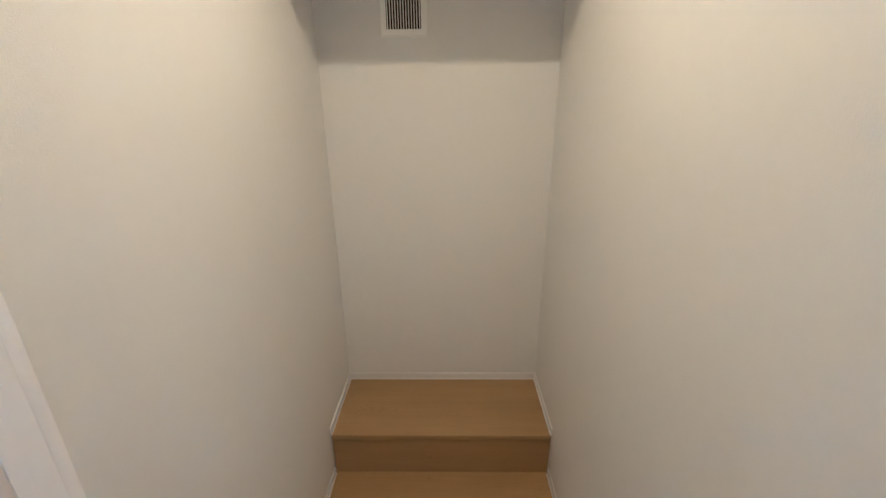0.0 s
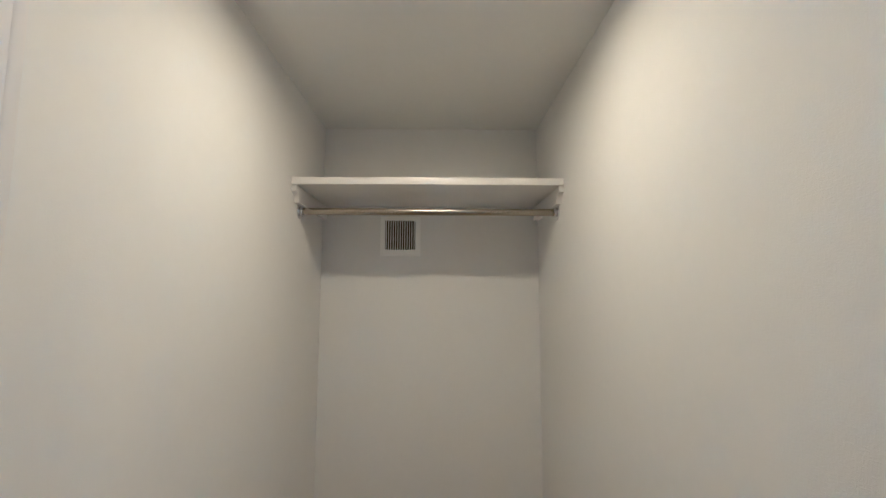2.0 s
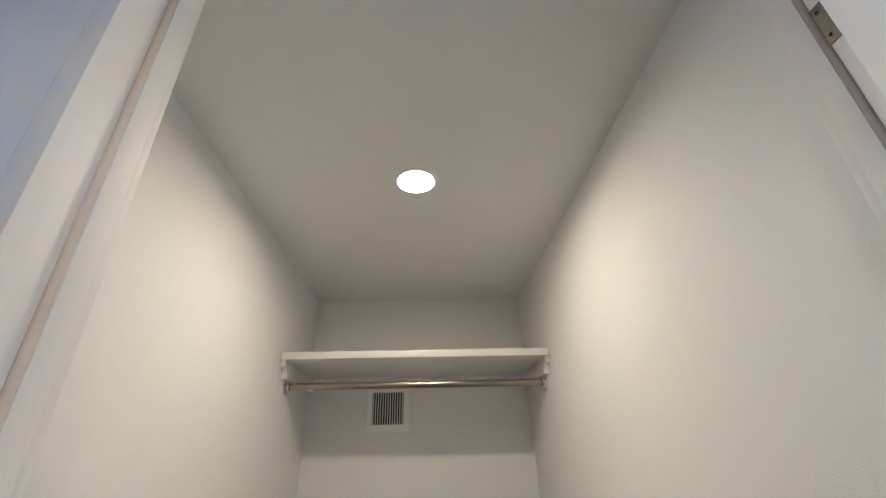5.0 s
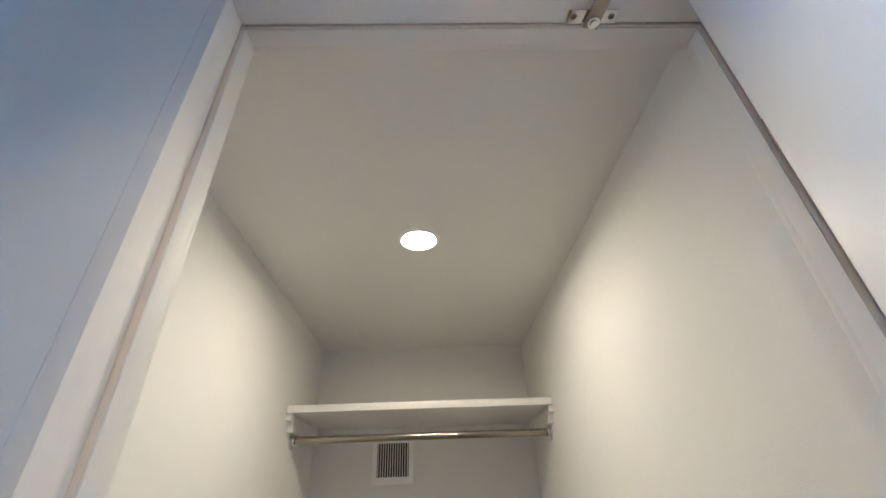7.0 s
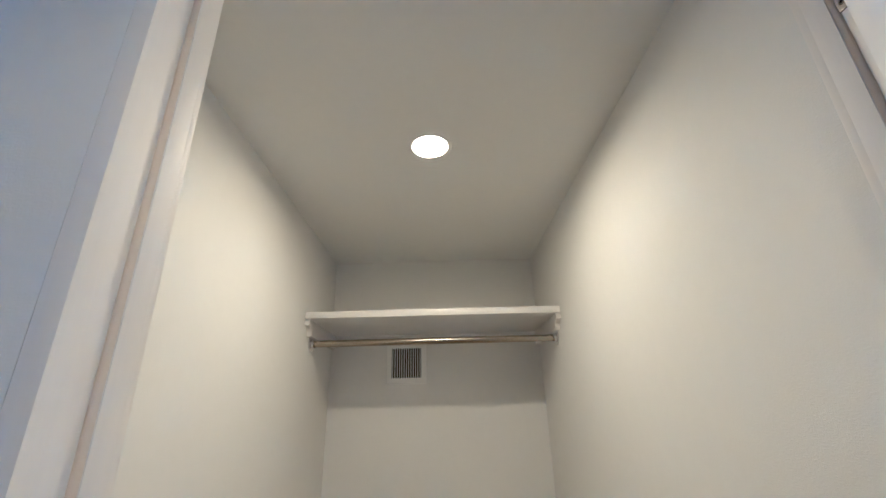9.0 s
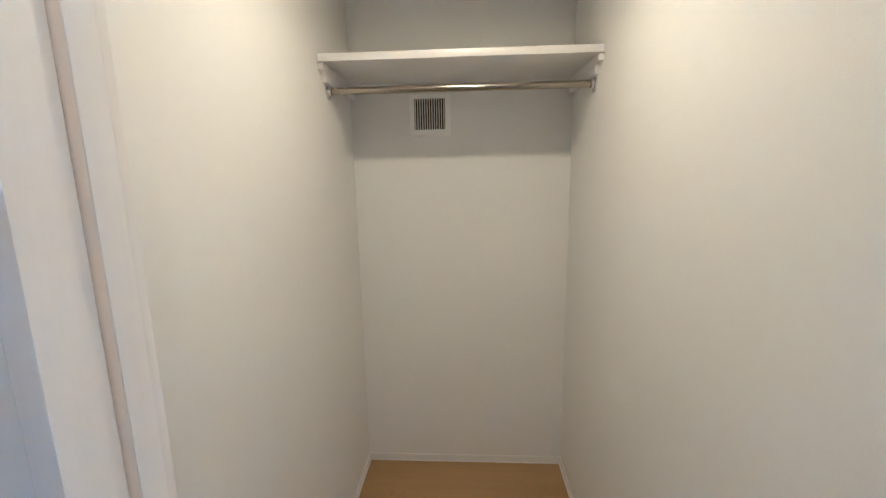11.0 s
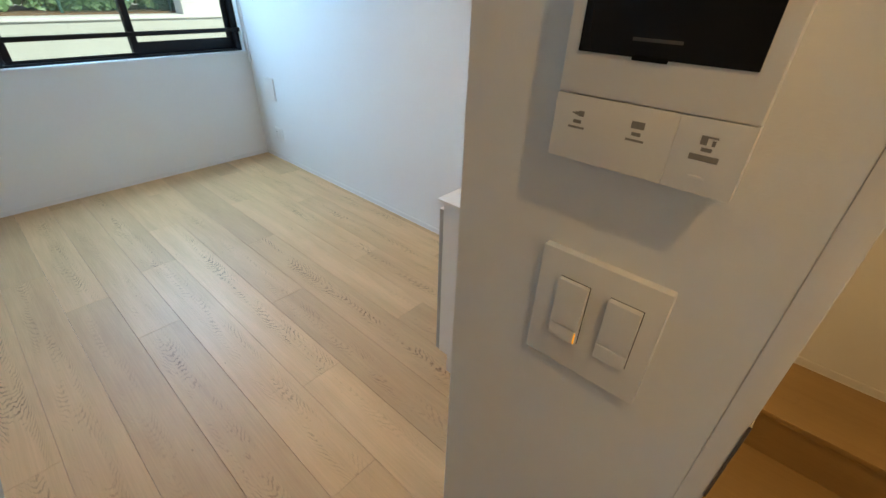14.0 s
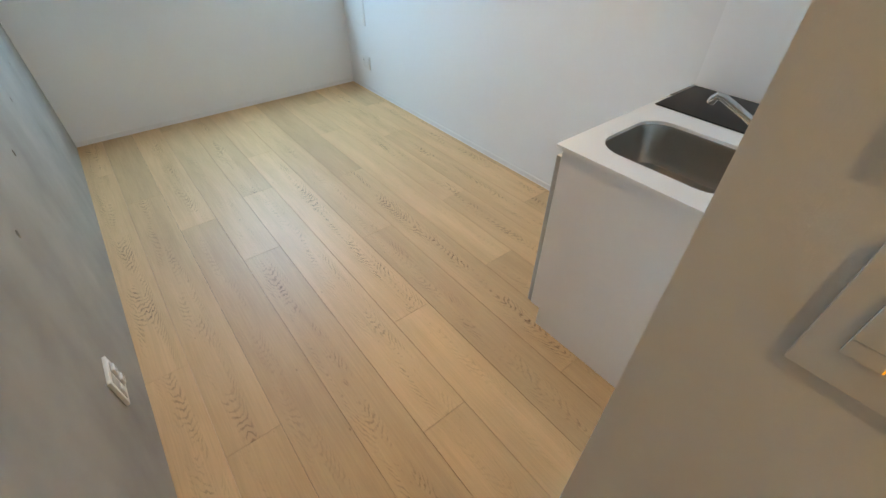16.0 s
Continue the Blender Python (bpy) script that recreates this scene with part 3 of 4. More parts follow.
# no depth here: the slots' darkness is a near-black sheet
part("backing", boxes((SX0, SX1, VY - 0.0055, VY - 0.0045, SO0, SO1)), DARK, vent, "black sheet painting the darkness behind the slats")
nslat = 13
for i in range(nslat):
    cx = SX0 + (SX1 - SX0) * (i + 0.5) / nslat
    part("slat", boxes((cx - 0.0016, cx + 0.0016, VY - 0.0115, VY - 0.0095, SO0, SO1)), VENT_WHITE, vent)
part("tab", boxes((0.315, 0.345, VY - 0.0135, VY - 0.0121, VZ0 + 0.001, VZ0 + 0.006), bevel=0.0005), VENT_WHITE, vent)


# ---- intercom and light switch on the front wall ----
IX0, IX1, IZ0, IZ1 = 0.0425, 0.1715, 1.389, 1.605
ic = empty("intercom_monitor", ((IX0 + IX1) / 2, 0, (IZ0 + IZ1) / 2), "white intercom with a dark screen and three buttons", "intercom")
part("back_case", boxes((IX0 + 0.002, IX1 - 0.002, -0.018, 0.0, IZ0 + 0.002, IZ1 - 0.002), bevel=0.002), PLASTIC, ic, "white rear case behind a seam")
part("front_case", boxes((IX0, IX1, -0.030, -0.0185, 1.4365, IZ1), bevel=0.0022), PLASTIC_MATT, ic)
part("screen", boxes((0.0528, 0.1605, -0.0312, -0.0295, 1.4645, 1.597), bevel=0.0006), BLACK_GLASS, ic, "black glass screen")
part("display", boxes((0.060, 0.1535, -0.0318, -0.0313, 1.5235, 1.588)), LCD, ic, "dark display behind the glass")
part("speaker_slot", boxes((0.066, 0.118, -0.0316, -0.0313, 1.508, 1.5095)), DARK, ic)
part("microphone", boxes((0.090, 0.112, -0.0318, -0.0295, 1.4628, 1.466), bevel=0.0006), DARK, ic)
part("status_light", boxes((0.1275, 0.1365, -0.0322, -0.0313, 1.5085, 1.5112)), BLUE_LED, ic, "blue glowing status light")
part("brand_mark", boxes((0.088, 0.118, -0.0316, -0.0313, 1.474, 1.476)), DIM_INK_SHADE, ic)
for bx0, bx1, icons in ((IX0, 0.12895, (0.0615, 0.105)), (0.12905, IX1, (0.149,))):
    btn = part("button_panel", boxes((bx0, bx1, -0.030, -0.0185, IZ0, 1.4360), bevel=0.0004), PLASTIC_MATT, ic, "white push button panel with small symbols")
    for icon in icons:
        if icon < 0.08:      # horn
            drawn = boxes((icon + 0.0002, icon + 0.0044, -0.0303, -0.0299, 1.4218, 1.4256), (icon - 0.0024, icon + 0.0002, -0.0303, -0.0299, 1.4226, 1.4248), (icon - 0.0046, icon - 0.0024, -0.0303, -0.0299, 1.4232, 1.4242))
        elif icon < 0.14:    # screen
            drawn = boxes((icon - 0.0044, icon + 0.0044, -0.0303, -0.0299, 1.4214, 1.4262))
        else:                # door and figure
            drawn = boxes((icon - 0.0048, icon - 0.0008, -0.0303, -0.0299, 1.4206, 1.4262), (icon - 0.0008, icon + 0.0048, -0.0303, -0.0299, 1.4250, 1.4262), (icon + 0.0020, icon + 0.0040, -0.0303, -0.0299, 1.4206, 1.4240))
        part("symbol", drawn, INK, btn)
        part("symbol_text", boxes((icon - 0.0030, icon + 0.0032, -0.0303, -0.0299, 1.4166, 1.4190)), INK, btn)
        wide = 0.0085 if icon > 0.14 else 0.0062
        part("caption", boxes((icon - wide, icon + wide, -0.0303, -0.0299, 1.4105 if icon > 0.14 else 1.4128, 1.4143)), INK, btn)
part("embossed_mark", boxes((0.144, 0.1535, -0.0306, -0.0299, 1.3985, 1.4005), bevel=0.0003), PLASTIC, ic)

SWX, SWZ = 0.1035, 1.2305
sw = empty("light_switch", (SWX, 0, SWZ), "white double light switch with an amber pilot light", "light switch")
part("plate", boxes((SWX - 0.059, SWX + 0.059, -0.0100, 0.0, SWZ - 0.066, SWZ + 0.066), bevel=0.0022), PLASTIC, sw)
for i, rx in enumerate((0.0825, 0.131)):
    rk = part("rocker", moved(boxes((-0.0145, 0.0145, -0.0045, 0.004, -0.0255, 0.0255), bevel=0.0009), pose(rx, -0.0115, 1.2450, -1.6 if i == 0 else 1.6)), PLASTIC_MATT, sw)
    part("name_strip", boxes((rx - 0.0145, rx + 0.0145, -0.0155, -0.0095, 1.2025, 1.2188), bevel=0.0008), PLASTIC, rk)
    # dark sheet painting the shaded gap at the rocker's edges
    part("rocker_gap_shade", boxes((rx - 0.0147, rx + 0.0152, -0.0104, -0.0098, 1.2022, 1.2710)), DIM_INK_SHADE, rk)
    if i == 0:
        part("pilot_light", boxes((rx + 0.0124, rx + 0.0134, -0.0161, -0.0150, 1.2040, 1.2172)), ORANGE_LED, rk, "glowing amber pilot light")


# ---- sockets and wall fittings of the living room ----
so = empty("wall_socket", (-1.162, SOUTH, 0.312), "white double socket plate on the concrete wall", "socket")
part("plate", boxes((-1.222, -1.102, SOUTH, SOUTH + 0.011, 0.252, 0.372), bevel=0.0015), PLASTIC, so)
part("insert", boxes((-1.207, -1.167, SOUTH + 0.010, SOUTH + 0.0125, 0.267, 0.357), bevel=0.001), GREY_PLASTIC, so, "grey socket insert")
part("insert", boxes((-1.157, -1.117, SOUTH + 0.010, SOUTH + 0.0125, 0.267, 0.357), bevel=0.001), GREY_PLASTIC, so, "grey socket insert")
for z in (0.287, 0.337):
    part("receptacle", boxes((-1.203, -1.171, SOUTH + 0.012, SOUTH + 0.02, z - 0.014, z + 0.014), bevel=0.003), PLASTIC, so, "raised white receptacle")
    part("jack", boxes((-1.151, -1.123, SOUTH + 0.012, SOUTH + 0.0165, 0.277, 0.312), bevel=0.002), PLASTIC, so, "white blank jack cover") if z < 0.3 else None
    part("slot", boxes((-1.195, -1.192, SOUTH + 0.0199, SOUTH + 0.0204, z - 0.005, z + 0.005), (-1.182, -1.179, SOUTH + 0.0199, SOUTH + 0.0204, z - 0.005, z + 0.005)), DARK, so)

cover = empty("access_cover", (-3.6, NORTH, 0.655), "square white blank cover on the living room wall", "wall cover")
part("plate", boxes((-3.70, -3.535, NORTH - 0.012, NORTH, 0.565, 0.755), bevel=0.002), PLASTIC, cover)
part("rim", boxes((-3.703, -3.532, NORTH - 0.005, NORTH - 0.001, 0.562, 0.758)), SKIRT, cover)

so2 = empty("wall_socket", (-3.585, NORTH, 0.25), "white socket plate near the room corner", "socket")
part("plate", boxes((-3.65, -3.525, NORTH - 0.01, NORTH, 0.195, 0.31), bevel=0.0015), PLASTIC, so2)
part("insert", boxes((-3.635, -3.592, NORTH - 0.0125, NORTH - 0.009, 0.208, 0.297), bevel=0.001), PLASTIC_MATT, so2)
part("insert", boxes((-3.583, -3.54, NORTH - 0.0125, NORTH - 0.009, 0.208, 0.297), bevel=0.001), PLASTIC_MATT, so2)
part("slot", boxes((-3.62, -3.606, NORTH - 0.0132, NORTH - 0.012, 0.27, 0.276)), DARK, so2)

hook = empty("curtain_hook", (-3.635, NORTH, 1.41), "grey metal curtain tieback hook on the wall", "hook")
part("plate", boxes((-3.65, -3.63, NORTH - 0.004, NORTH, 1.35, 1.47), bevel=0.001), HINGE_METAL, hook)
part("prong", tube([(-3.64, NORTH - 0.003, 1.44), (-3.64, NORTH - 0.03, 1.43), (-3.638, NORTH - 0.04, 1.40), (-3.636, NORTH - 0.034, 1.375)], 0.005, 12), HINGE_METAL, hook)


cord = empty("pull_cord", (-3.876, 1.588, 1.57), "white pull cord with a small weight beside the window", "cord")
part("cord", tube([(-3.884, 1.588, 1.60), (-3.878, 1.588, 1.40), (-3.872, 1.588, 1.20), (-3.868, 1.588, 0.94)], [0.004, 0.005, 0.006, 0.006], 12), VENT_WHITE, cord)
part("weight", moved(lathe([(0, 0.04), (0.006, 0.038), (0.011, 0.012), (0.0115, -0.03), (0.008, -0.04), (0, -0.041)], 20), pose(-3.866, 1.586, 0.90)), VENT_WHITE, cord)
part("hook", boxes((-3.89, -3.878, 1.582, 1.6, 1.595, 1.615), bevel=0.002), VENT_WHITE, cord)


# ---- windows ----
def window(name, y0, y1, label, split):
    win = empty(name, (WEST - 0.09, (y0 + y1) / 2, SILL_Z), label, "window", kind="structure")
    part("window_sill", boxes((WEST - 0.065, WEST + 0.012, y0, y1, SILL_Z - 0.02, SILL_Z), bevel=0.002), SILL, win, "white window sill board")
    fx0, fx1, w = WEST - 0.135, WEST - 0.066, 0.04
    part("window_frame", boxes((fx0, fx1, y0, y1, SILL_Z - 0.019, SILL_Z + 0.015), (fx0, fx1, y0, y1, HEAD_Z - w, HEAD_Z),
         (fx0, fx1, y0, y0 + w, SILL_Z + 0.015, HEAD_Z - w), (fx0, fx1, y1 - w, y1, SILL_Z + 0.015, HEAD_Z - w), bevel=0.0015), BLACK_ALU, win, "black aluminium window frame")
    mid = (y0 + y1) / 2
    spans = [(y0 + w, mid + 0.025, WEST - 0.095), (mid - 0.025, y1 - w, WEST - 0.122)] if split else [(y0 + w, y1 - w, WEST - 0.11)]
    zb, zt = SILL_Z + 0.015, HEAD_Z - w
    for k, (a, b, cx) in enumerate(spans):
        s, low = 0.045, 0.09 if k else 0.02
        sash = part("sash", boxes((cx - 0.011, cx + 0.011, a, b, zb, zb + low), (cx - 0.011, cx + 0.011, a, b, zt - s, zt),
                    (cx - 0.011, cx + 0.011, a, a + s, zb + low, zt - s), (cx - 0.011, cx + 0.011, b - s, b, zb + low, zt - s), bevel=0.001), BLACK_ALU, win, "black sliding sash")
        pane = part("pane", boxes((cx - 0.003, cx + 0.003, a + s, b - s, zb + low, zt - s)), PANE, sash, "clear window pane", smooth=False)
        pane.visible_shadow = False
    part("guard_bar", boxes((WEST - 0.055, WEST - 0.03, y0, y1, 1.098, 1.13), bevel=0.002), BLACK_ALU, win, "black safety bar")
    if split:
        part("latch", boxes((WEST - 0.083, WEST - 0.07, mid - 0.014, mid + 0.014, 1.40, 1.47), bevel=0.003), CHROME, win, "small metal crescent latch")
    return win


window("window_1", *WINS[0], "wide black-framed sliding window above the sill", True)
window("window_2", *WINS[1], "narrow black-framed window beside the concrete wall", False)


# ---- kitchen unit ----
KX0, KX1, KY0, KY1, KZ = -0.702, -0.069, 0.702, NORTH - 0.004, 0.838
unit = empty("kitchen_unit", ((KX0 + KX1) / 2, (KY0 + KY1) / 2, 0), "white mini kitchen base unit with flat doors", "kitchen unit")
bm = bmesh.new()
outline = [(KX0, 0.1), (KX0, KZ), (KX1, KZ), (KX1, 0), (-0.655, 0), (-0.655, 0.1)]
for y0, y1 in ((KY0, KY0 + 0.016),):
    a = [bm.verts.new((x, y0, z)) for x, z in outline]
    b = [bm.verts.new((x, y1, z)) for x, z in outline]
    bm.faces.new(a)
    bm.faces.new(b[::-1])
    for i in range(len(a)):
        j = (i + 1) % len(a)
        bm.faces.new((a[i], b[i], b[j], a[j]))
bmesh.ops.recalc_face_normals(bm, faces=bm.faces)
part("side_panel", bm, PANEL_WHITE, unit)
part("carcass", boxes((KX0 + 0.001, KX0 + 0.014, KY0 + 0.017, KY1, 0.1, KZ - 0.04), (KX1 - 0.012, KX1, KY0 + 0.017, KY1, 0.1, KZ - 0.002), (KX0 + 0.014, KX1 - 0.012, KY0 + 0.017, KY1, 0.1, 0.116)), PANEL_WHITE, unit)
part("toe_kick", boxes((-0.655, -0.643, KY0 + 0.017, KY1, 0.0, 0.1)), PANEL_WHITE, unit)
ym = (KY0 + KY1) / 2
for y0, y1 in ((KY0 + 0.004, ym - 0.0015), (ym + 0.0015, KY1)):
    dr = part("door", boxes((KX0 - 0.022, KX0 - 0.004, y0, y1, 0.1, 0.806), bevel=0.0012), PANEL_WHITE, unit, "flat white cabinet door")
    # thin grey strip on the first door's near edge
    if y0 < ym - 0.1:
        part("edge_strip", boxes((KX0 - 0.0215, KX0 - 0.0045, y0 - 0.0009, y0 - 0.0001, 0.102, 0.804)), GREY_PLASTIC, dr, "thin grey strip along the edge of the door")
    # shade of the gap behind the door, made as a near-black strip
    part("gap_shade", boxes((KX0 - 0.0035, KX0 - 0.0005, y0 + 0.002, y1, 0.102, 0.804)), DARK, dr, "black strip for the shade in the gap behind the door")

# worktop with a rounded cut-out for the bowl
def rounded(cx, cy, hx, hy, r, n=8):
    pts = []
    for k, (sx, sy) in enumerate(((1, 1), (-1, 1), (-1, -1), (1, -1))):
        for i in range(n + 1):
            a = math.pi / 2 * (k + i / n)
            pts.append((cx + sx * (hx - r) + r * math.cos(a), cy + sy * (hy - r) + r * math.sin(a)))
    return pts


BX, BY, BHX, BHY, BR = -0.435, 0.962, 0.215, 0.178, 0.095
WX0, WX1, WY0, WY1 = -0.724, -0.0695, 0.69, NORTH - 0.0035
hole = rounded(BX, BY, BHX, BHY, BR)
bm = bmesh.new()
for z in (KZ + 0.012, KZ):
    inner = [bm.verts.new((x, y, z)) for x, y in hole]
    outer = []
    for x, y in hole:
        dx, dy = x - BX, y - BY
        k = min(((WX1 if dx > 0 else WX0) - BX) / dx if abs(dx) > 1e-9 else 1e9, ((WY1 if dy > 0 else WY0) - BY) / dy if abs(dy) > 1e-9 else 1e9)
        outer.append(bm.verts.new((BX + dx * k, BY + dy * k, z)))
    for i in range(len(hole)):
        j = (i + 1) % len(hole)
        bm.faces.new((inner[i], inner[j], outer[j], outer[i]))
        (ax, ay), (bx, by) = outer[i].co.xy, outer[j].co.xy
        corner = [(cx, cy) for cx in (WX0, WX1) for cy in (WY0, WY1)
                  if (abs(ax - cx) < 1e-6 and abs(by - cy) < 1e-6) or (abs(bx - cx) < 1e-6 and abs(ay - cy) < 1e-6)]
        if corner and abs(ax - bx) > 1e-6 and abs(ay - by) > 1e-6:
            bm.faces.new((outer[i], outer[j], bm.verts.new((*corner[0], z))))
    if z > KZ + 0.001:
        top_in = inner
    else:
        for i in range(len(hole)):
            j = (i + 1) % len(hole)
            bm.faces.new((top_in[i], top_in[j], inner[j], inner[i]))
for x0, x1, y0, y1 in ((WX0, WX1, WY0, WY0), (WX0, WX1, WY1, WY1), (WX0, WX0, WY0, WY1), (WX1, WX1, WY0, WY1)):
    bm.faces.new([bm.verts.new(p) for p in ((x0, y0, KZ), (x1, y1, KZ), (x1, y1, KZ + 0.012), (x0, y0, KZ + 0.012))])
bmesh.ops.recalc_face_normals(bm, faces=bm.faces)
top = tagged(solid("worktop", bm, WORKTOP), "thin glossy white kitchen worktop with a sink cut-out", "worktop")

bm = bmesh.new()
rings = []
for grow, z in ((0.004, KZ - 0.0005), (0.0, KZ - 0.002), (-0.004, KZ - 0.02), (-0.010, KZ - 0.12), (-0.022, KZ - 0.143), (-0.05, KZ - 0.152), (-0.13, KZ - 0.156)):
    rings.append([bm.verts.new((x, y, z)) for x, y in rounded(BX, BY, BHX + grow, BHY + grow, max(BR + grow, 0.02))])
for a, b in zip(rings, rings[1:]):
    for i in range(len(a)):
        j = (i + 1) % len(a)
        bm.faces.new((a[i], a[j], b[j], b[i]))
bm.faces.new(rings[-1])
bmesh.ops.recalc_face_normals(bm, faces=bm.faces)
for f in bm.faces:
    f.normal_flip()
bowl = empty("sink", (BX, BY, KZ - 0.156), "rounded brushed stainless steel sink bowl", "sink")
part("bowl", bm, SINK_STEEL, bowl)
part("drain", moved(lathe([(0, 0.001), (0.02, 0.001), (0.024, 0.004), (0.04, 0.004), (0.043, 0)], 32), pose(BX, BY, KZ - 0.156)), CHROME, bowl, "round steel drain")

hob = empty("cooktop", (-0.45, 1.41, KZ + 0.012), "flat black glass cooktop set on the worktop", "cooktop")
part("glass_plate", boxes((-0.706, -0.20, 1.25, 1.566, KZ + 0.0122, KZ + 0.0175), bevel=0.0015), HOB_GLASS, hob)
tap = empty("faucet", (-0.16, 1.05, KZ + 0.012), "chrome single lever kitchen faucet beside the bowl", "faucet")
TZ = KZ + 0.012
part("base", moved(lathe([(0, 0.0), (0.026, 0.0), (0.026, 0.006), (0.021, 0.012), (0.021, 0.075), (0.018, 0.085), (0, 0.086)], 28), pose(-0.16, 1.05, TZ)), CHROME, tap)
part("spout", tube([(-0.165, 1.05, TZ + 0.05), (-0.25, 1.05, TZ + 0.085), (-0.34, 1.05, TZ + 0.125), (-0.42, 1.05, TZ + 0.158), (-0.438, 1.05, TZ + 0.16), (-0.447, 1.05, TZ + 0.148)], [0.014, 0.013, 0.012, 0.012, 0.0125, 0.0125], 18), CHROME, tap, "slanted round chrome spout")
part("nozzle", moved(lathe([(0, -0.016), (0.011, -0.016), (0.0125, -0.01), (0.0125, 0.004), (0, 0.006)], 20), pose(-0.447, 1.05, TZ + 0.148, 0, 22, 0)), CHROME, tap)
part("lever", tube([(-0.16, 1.05, TZ + 0.084), (-0.155, 1.05, TZ + 0.1), (-0.20, 1.05, TZ + 0.125), (-0.25, 1.05, TZ + 0.15)], [0.016, 0.014, 0.008, 0.006], 14), CHROME, tap)

setting("splashback", boxes((-0.724, -0.0715, NORTH - 0.003, NORTH, KZ + 0.0125, 1.75)), SPLASH, "glossy white splash panel behind the cooktop")
setting("splashback_side", boxes((-0.071, -0.068, 0.69, NORTH - 0.0035, KZ + 0.0125, 1.75)), SPLASH, "glossy white splash panel beside the sink")


# ---- outside ----
setting("ground", boxes((-400, WEST - 0.25, -300, 300, -0.5, -0.35)), GROUND, "pale concrete ground outside")
kerb = setting("retaining_wall", boxes((-8.4, -8.0, -14, 14, -0.36, 0.93), bevel=0.01), OUT_WALL, "white retaining wall across the yard")
part("coping", boxes((-8.45, -7.97, -14, 14, 0.931, 0.975), bevel=0.008), RENDER_WALL, kerb, "grey coping stones")
setting("planting_bed", boxes((-10.6, -8.45, -14, 14, -0.36, 1.0)), SOIL, "brown soil bed behind the retaining wall")


def hedge(x, y0, y1, z0, z1, thick, count):
    """An uneven bank of small leaves on stems."""
    rng = random.Random(5)
    thing = empty("hedge", (x, (y0 + y1) / 2, z0), "dense green leafy hedge on the soil bed", "hedge")
    stems = bmesh.new()
    for i in range(26):
        y = y0 + (y1 - y0) * (i + rng.random()) / 26
        p = [(x - thick * 0.5, y, z0), (x - thick * 0.45, y + rng.uniform(-0.1, 0.1), z0 + 0.5), (x - thick * 0.4, y + rng.uniform(-0.2, 0.2), z0 + 1.2)]
        t = tube(p, [0.02, 0.014, 0.006], 6)
        me = bpy.data.meshes.new("stem")
        t.to_mesh(me)
        t.free()
        stems.from_mesh(me)
        bpy.data.meshes.remove(me)
    tagged(part("stems", stems, WOOD_BARK, thing), kind="stuff")
    verts, faces = [], []
    for i in range(count):
        y, z = rng.uniform(y0, y1), z0 + (z1 - z0) * rng.random() ** 0.9
        bulge = 0.25 * noise.noise(Vector((y * 1.3, z * 1.3, 0.0)))
        c = Vector((x - rng.random() ** 2 * thick + bulge, y, z + 0.15 * noise.noise(Vector((y * 2, 5, z)))))
        s = rng.uniform(0.05, 0.10)
        q = Euler((rng.uniform(0, 6.3), rng.uniform(-0.9, 0.9), rng.uniform(-0.9, 0.9))).to_matrix()
        k = len(verts)
        for u, v, w in ((0, -1, 0), (0.0, -0.25, 0.62), (0.12, 0.5, 0.42), (0, 1, 0), (0.12, 0.5, -0.42), (0.0, -0.25, -0.62)):
            verts.append(c + q @ Vector((u * s, v * s, w * s)))
        faces += [(k, k + 1, k + 2, k + 3), (k, k + 3, k + 4, k + 5)]
    me = bpy.data.meshes.new("leaves")
    me.from_pydata(verts, [], faces)
    me.materials.append(LEAF)
    ob = new("leaves", me)
    me.transform(Matrix.Translation(-thing.location))
    ob.parent = thing
    tagged(ob, kind="stuff")
    return thing


hedge(-8.85, -3.6, 3.2, 1.04, 3.0, 0.8, 40000)

fence = empty("wire_fence", (-8.5, 1.9, 0.975), "green chain link fence in front of the hedge", "fence")
verts, faces = [], []
wire, FY0, FY1, FZ0, FZ1 = 0.0035, 1.15, 2.6, 0.98, 2.6
for sgn in (1, -1):
    start = FY0 - (FZ1 - FZ0)
    while start < FY1 + (FZ1 - FZ0):
        lo, hi = (FY0 - start, FY1 - start) if sgn > 0 else (start - FY1, start - FY0)
        lo, hi = max(lo, 0.0), min(hi, FZ1 - FZ0)
        if hi > lo + 0.02:
            p = Vector((-8.5, start + sgn * lo, FZ0 + lo))
            q = Vector((-8.5, start + sgn * hi, FZ0 + hi))
            for off in (Vector((0, -sgn, 1)).normalized() * wire, Vector((wire, 0, 0))):
                k = len(verts)
                verts += [p - off, p + off, q + off, q - off]
                faces.append((k, k + 1, k + 2, k + 3))
        start += 0.06
me = bpy.data.meshes.new("mesh_wire")
me.from_pydata(verts, [], faces)
me.materials.append(FENCE_GREEN)
ob = new("mesh_wire", me)
me.transform(Matrix.Translation(-fence.location))
ob.parent = fence
for y in (FY0, FY1):
    part("post", tube([(-8.5, y, 0.975), (-8.5, y, 1.8), (-8.5, y, 2.66)], 0.022, 14), FENCE_GREEN, fence)
part("top_rail", tube([(-8.5, FY0, 2.62), (-8.5, 1.9, 2.62), (-8.5, FY1, 2.62)], 0.016, 12), FENCE_GREEN, fence)

pillar = empty("gate_pillar", (-8.2, 2.78, 0.975), "pale rendered concrete pillar on the wall", "pillar")
part("shaft", boxes((-8.42, -8.1, 2.64, 2.92, 0.976, 3.4), bevel=0.01), RENDER_WALL, pillar)
part("cap", boxes((-8.46, -8.06, 2.6, 2.96, 3.401, 3.48), bevel=0.01), RENDER_WALL, pillar)

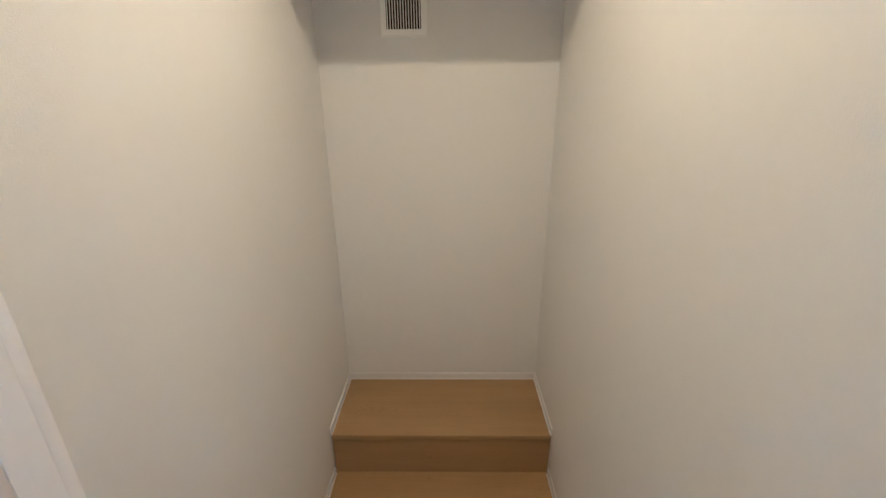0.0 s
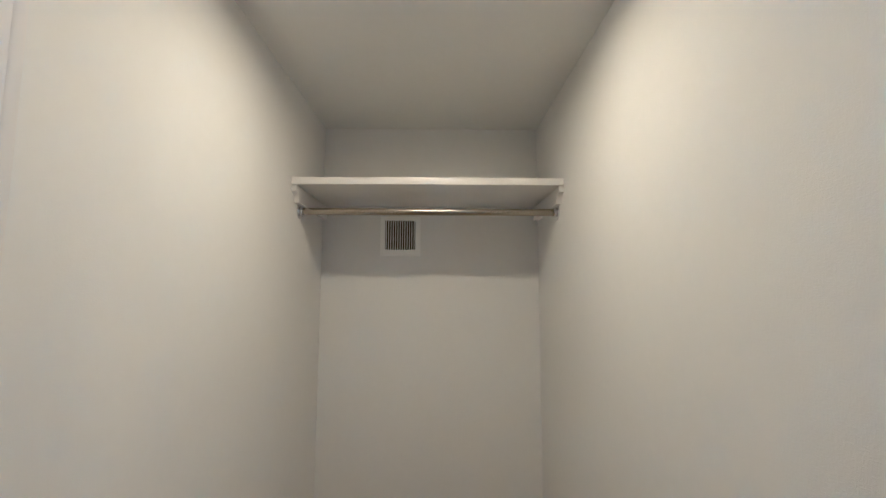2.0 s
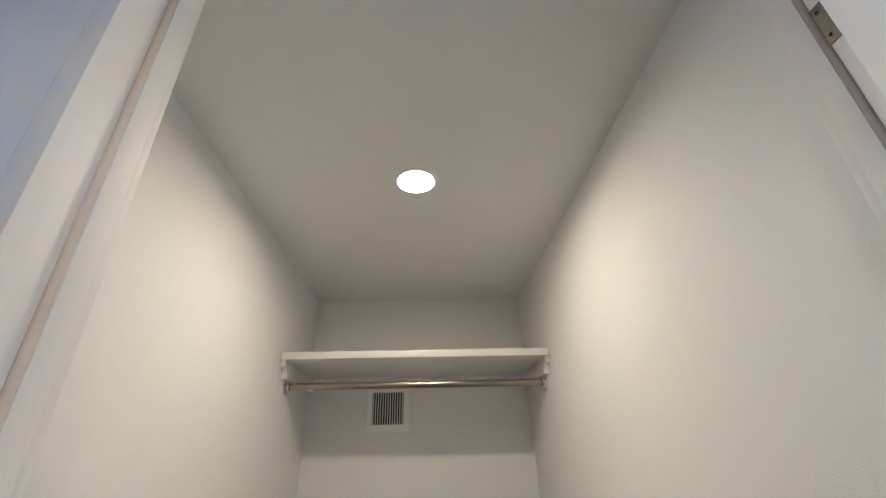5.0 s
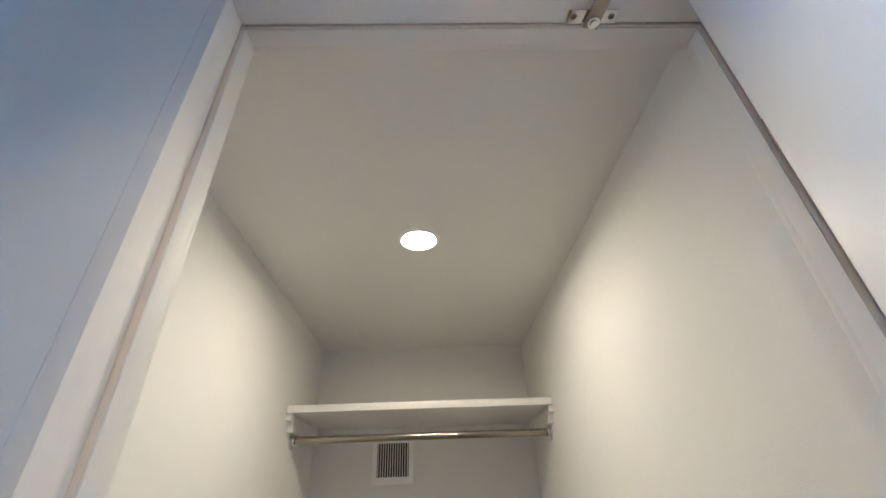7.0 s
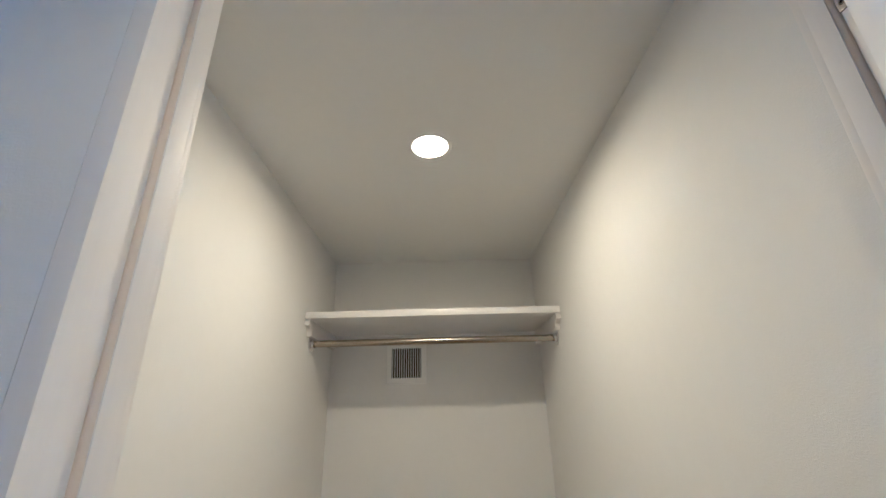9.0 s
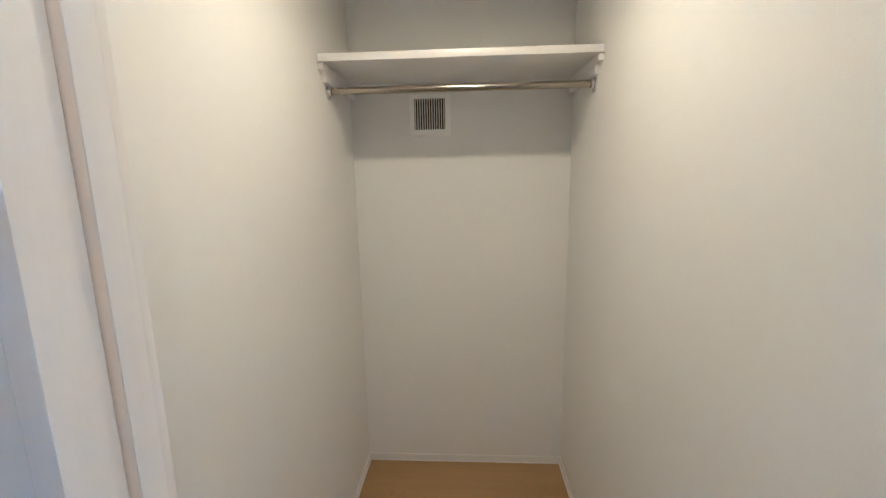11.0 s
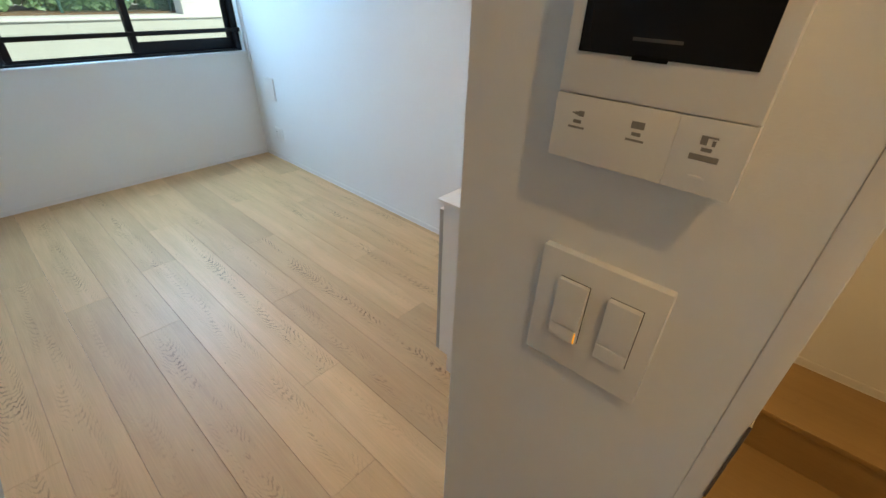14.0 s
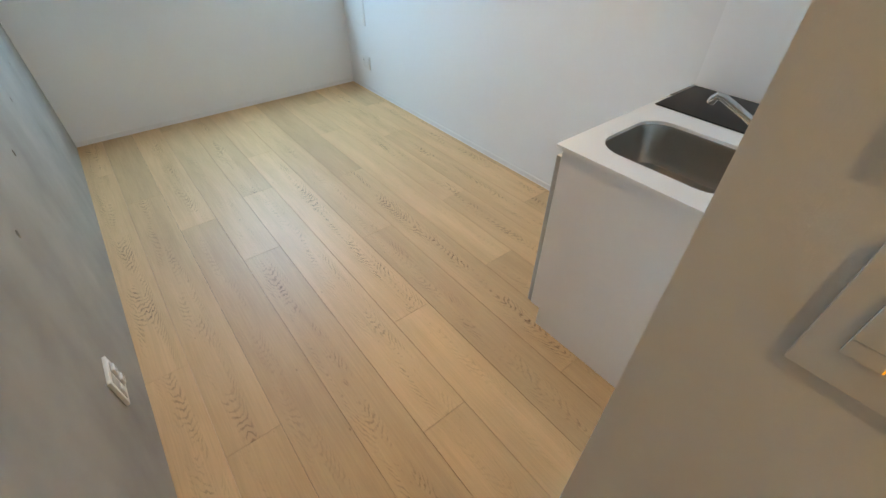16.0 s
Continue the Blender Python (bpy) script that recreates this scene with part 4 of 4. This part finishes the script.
gate = empty("glazed_gate", (-8.25, 4.4, 0.975), "pale screen with frosted panes beside the pillar", "screen")
part("rail", boxes((-8.27, -8.2, 2.921, 6.0, 1.22, 1.27), bevel=0.004), SILL, gate, "white horizontal rail")
part("plinth", boxes((-8.28, -8.2, 2.921, 6.0, 0.976, 1.2195), bevel=0.004), RENDER_WALL, gate)
for y in (2.93, 3.95, 4.97):
    part("screen_pane", boxes((-8.25, -8.23, y, y + 0.98, 1.2705, 2.6)), FROSTED, gate, "pale blue-green frosted pane")

house = empty("neighbour_house", (-13.0, 8.0, -0.35), "pale neighbouring house with broad windows", "house")
part("wall", boxes((-16, -12.5, 3.0, 15, -0.35, 6.0)), OUT_WALL, house)
part("roof", boxes((-16.3, -12.2, 2.7, 15.3, 6.001, 6.25), bevel=0.03), RENDER_WALL, house)
for y in (4.2, 7.2, 10.2):
    for z in (0.75, 3.5):
        wn1 = part("window", boxes((-12.5, -12.46, y, y + 2.0, z, z + 1.5)), LCD, house, "dark reflecting window")
        part("frame", boxes((-12.499, -12.44, y - 0.06, y, z - 0.06, z + 1.56), (-12.499, -12.44, y + 2.0, y + 2.06, z - 0.06, z + 1.56), (-12.499, -12.44, y, y + 2.0, z - 0.06, z), (-12.499, -12.44, y, y + 2.0, z + 1.5, z + 1.56)), SILL, wn1)


# ---- oak floorboards, each a piece of the floor ----
floor = empty("floor", (-1.5, 0.4, 0), "wide oiled oak plank floor", "floor", kind="structure")
ROW0, PITCH, LENGTH, GAP = -0.767, 0.194, 1.91, 0.0010
SEAMS = [-1.388, -0.91, -2.345, -1.875, -0.564, -1.048, -1.66, -0.42, -1.075, -1.68, -0.75, -1.35, -0.3]
for k, seam in enumerate(SEAMS):
    y0, y1 = ROW0 + k * PITCH, min(ROW0 + (k + 1) * PITCH, NORTH + 0.02)
    x_end = EAST + 0.02 if y1 < 0.06 else -0.05
    cuts = sorted({WEST - 0.02, x_end} | {seam + LENGTH * i for i in range(-4, 5) if WEST + 0.02 < seam + LENGTH * i < x_end - 0.05})
    for a, b in zip(cuts, cuts[1:]):
        cx, cy = (a + b) / 2, (y0 + y1) / 2
        bm = boxes((a + GAP / 2 - cx, b - GAP / 2 - cx, y0 + GAP / 2 - cy, y1 - GAP / 2 - cy, -0.0155, 0.0))
        top_edges = [e for e in bm.edges if all(v.co.z > -0.001 for v in e.verts)]
        bmesh.ops.bevel(bm, geom=top_edges, offset=0.0006, segments=1, affect="EDGES")
        ob = solid("plank", bm, FLOOR_OAK, smooth=False)
        ob.parent = floor
        ob.location = Vector((cx, cy, 0)) - floor.location
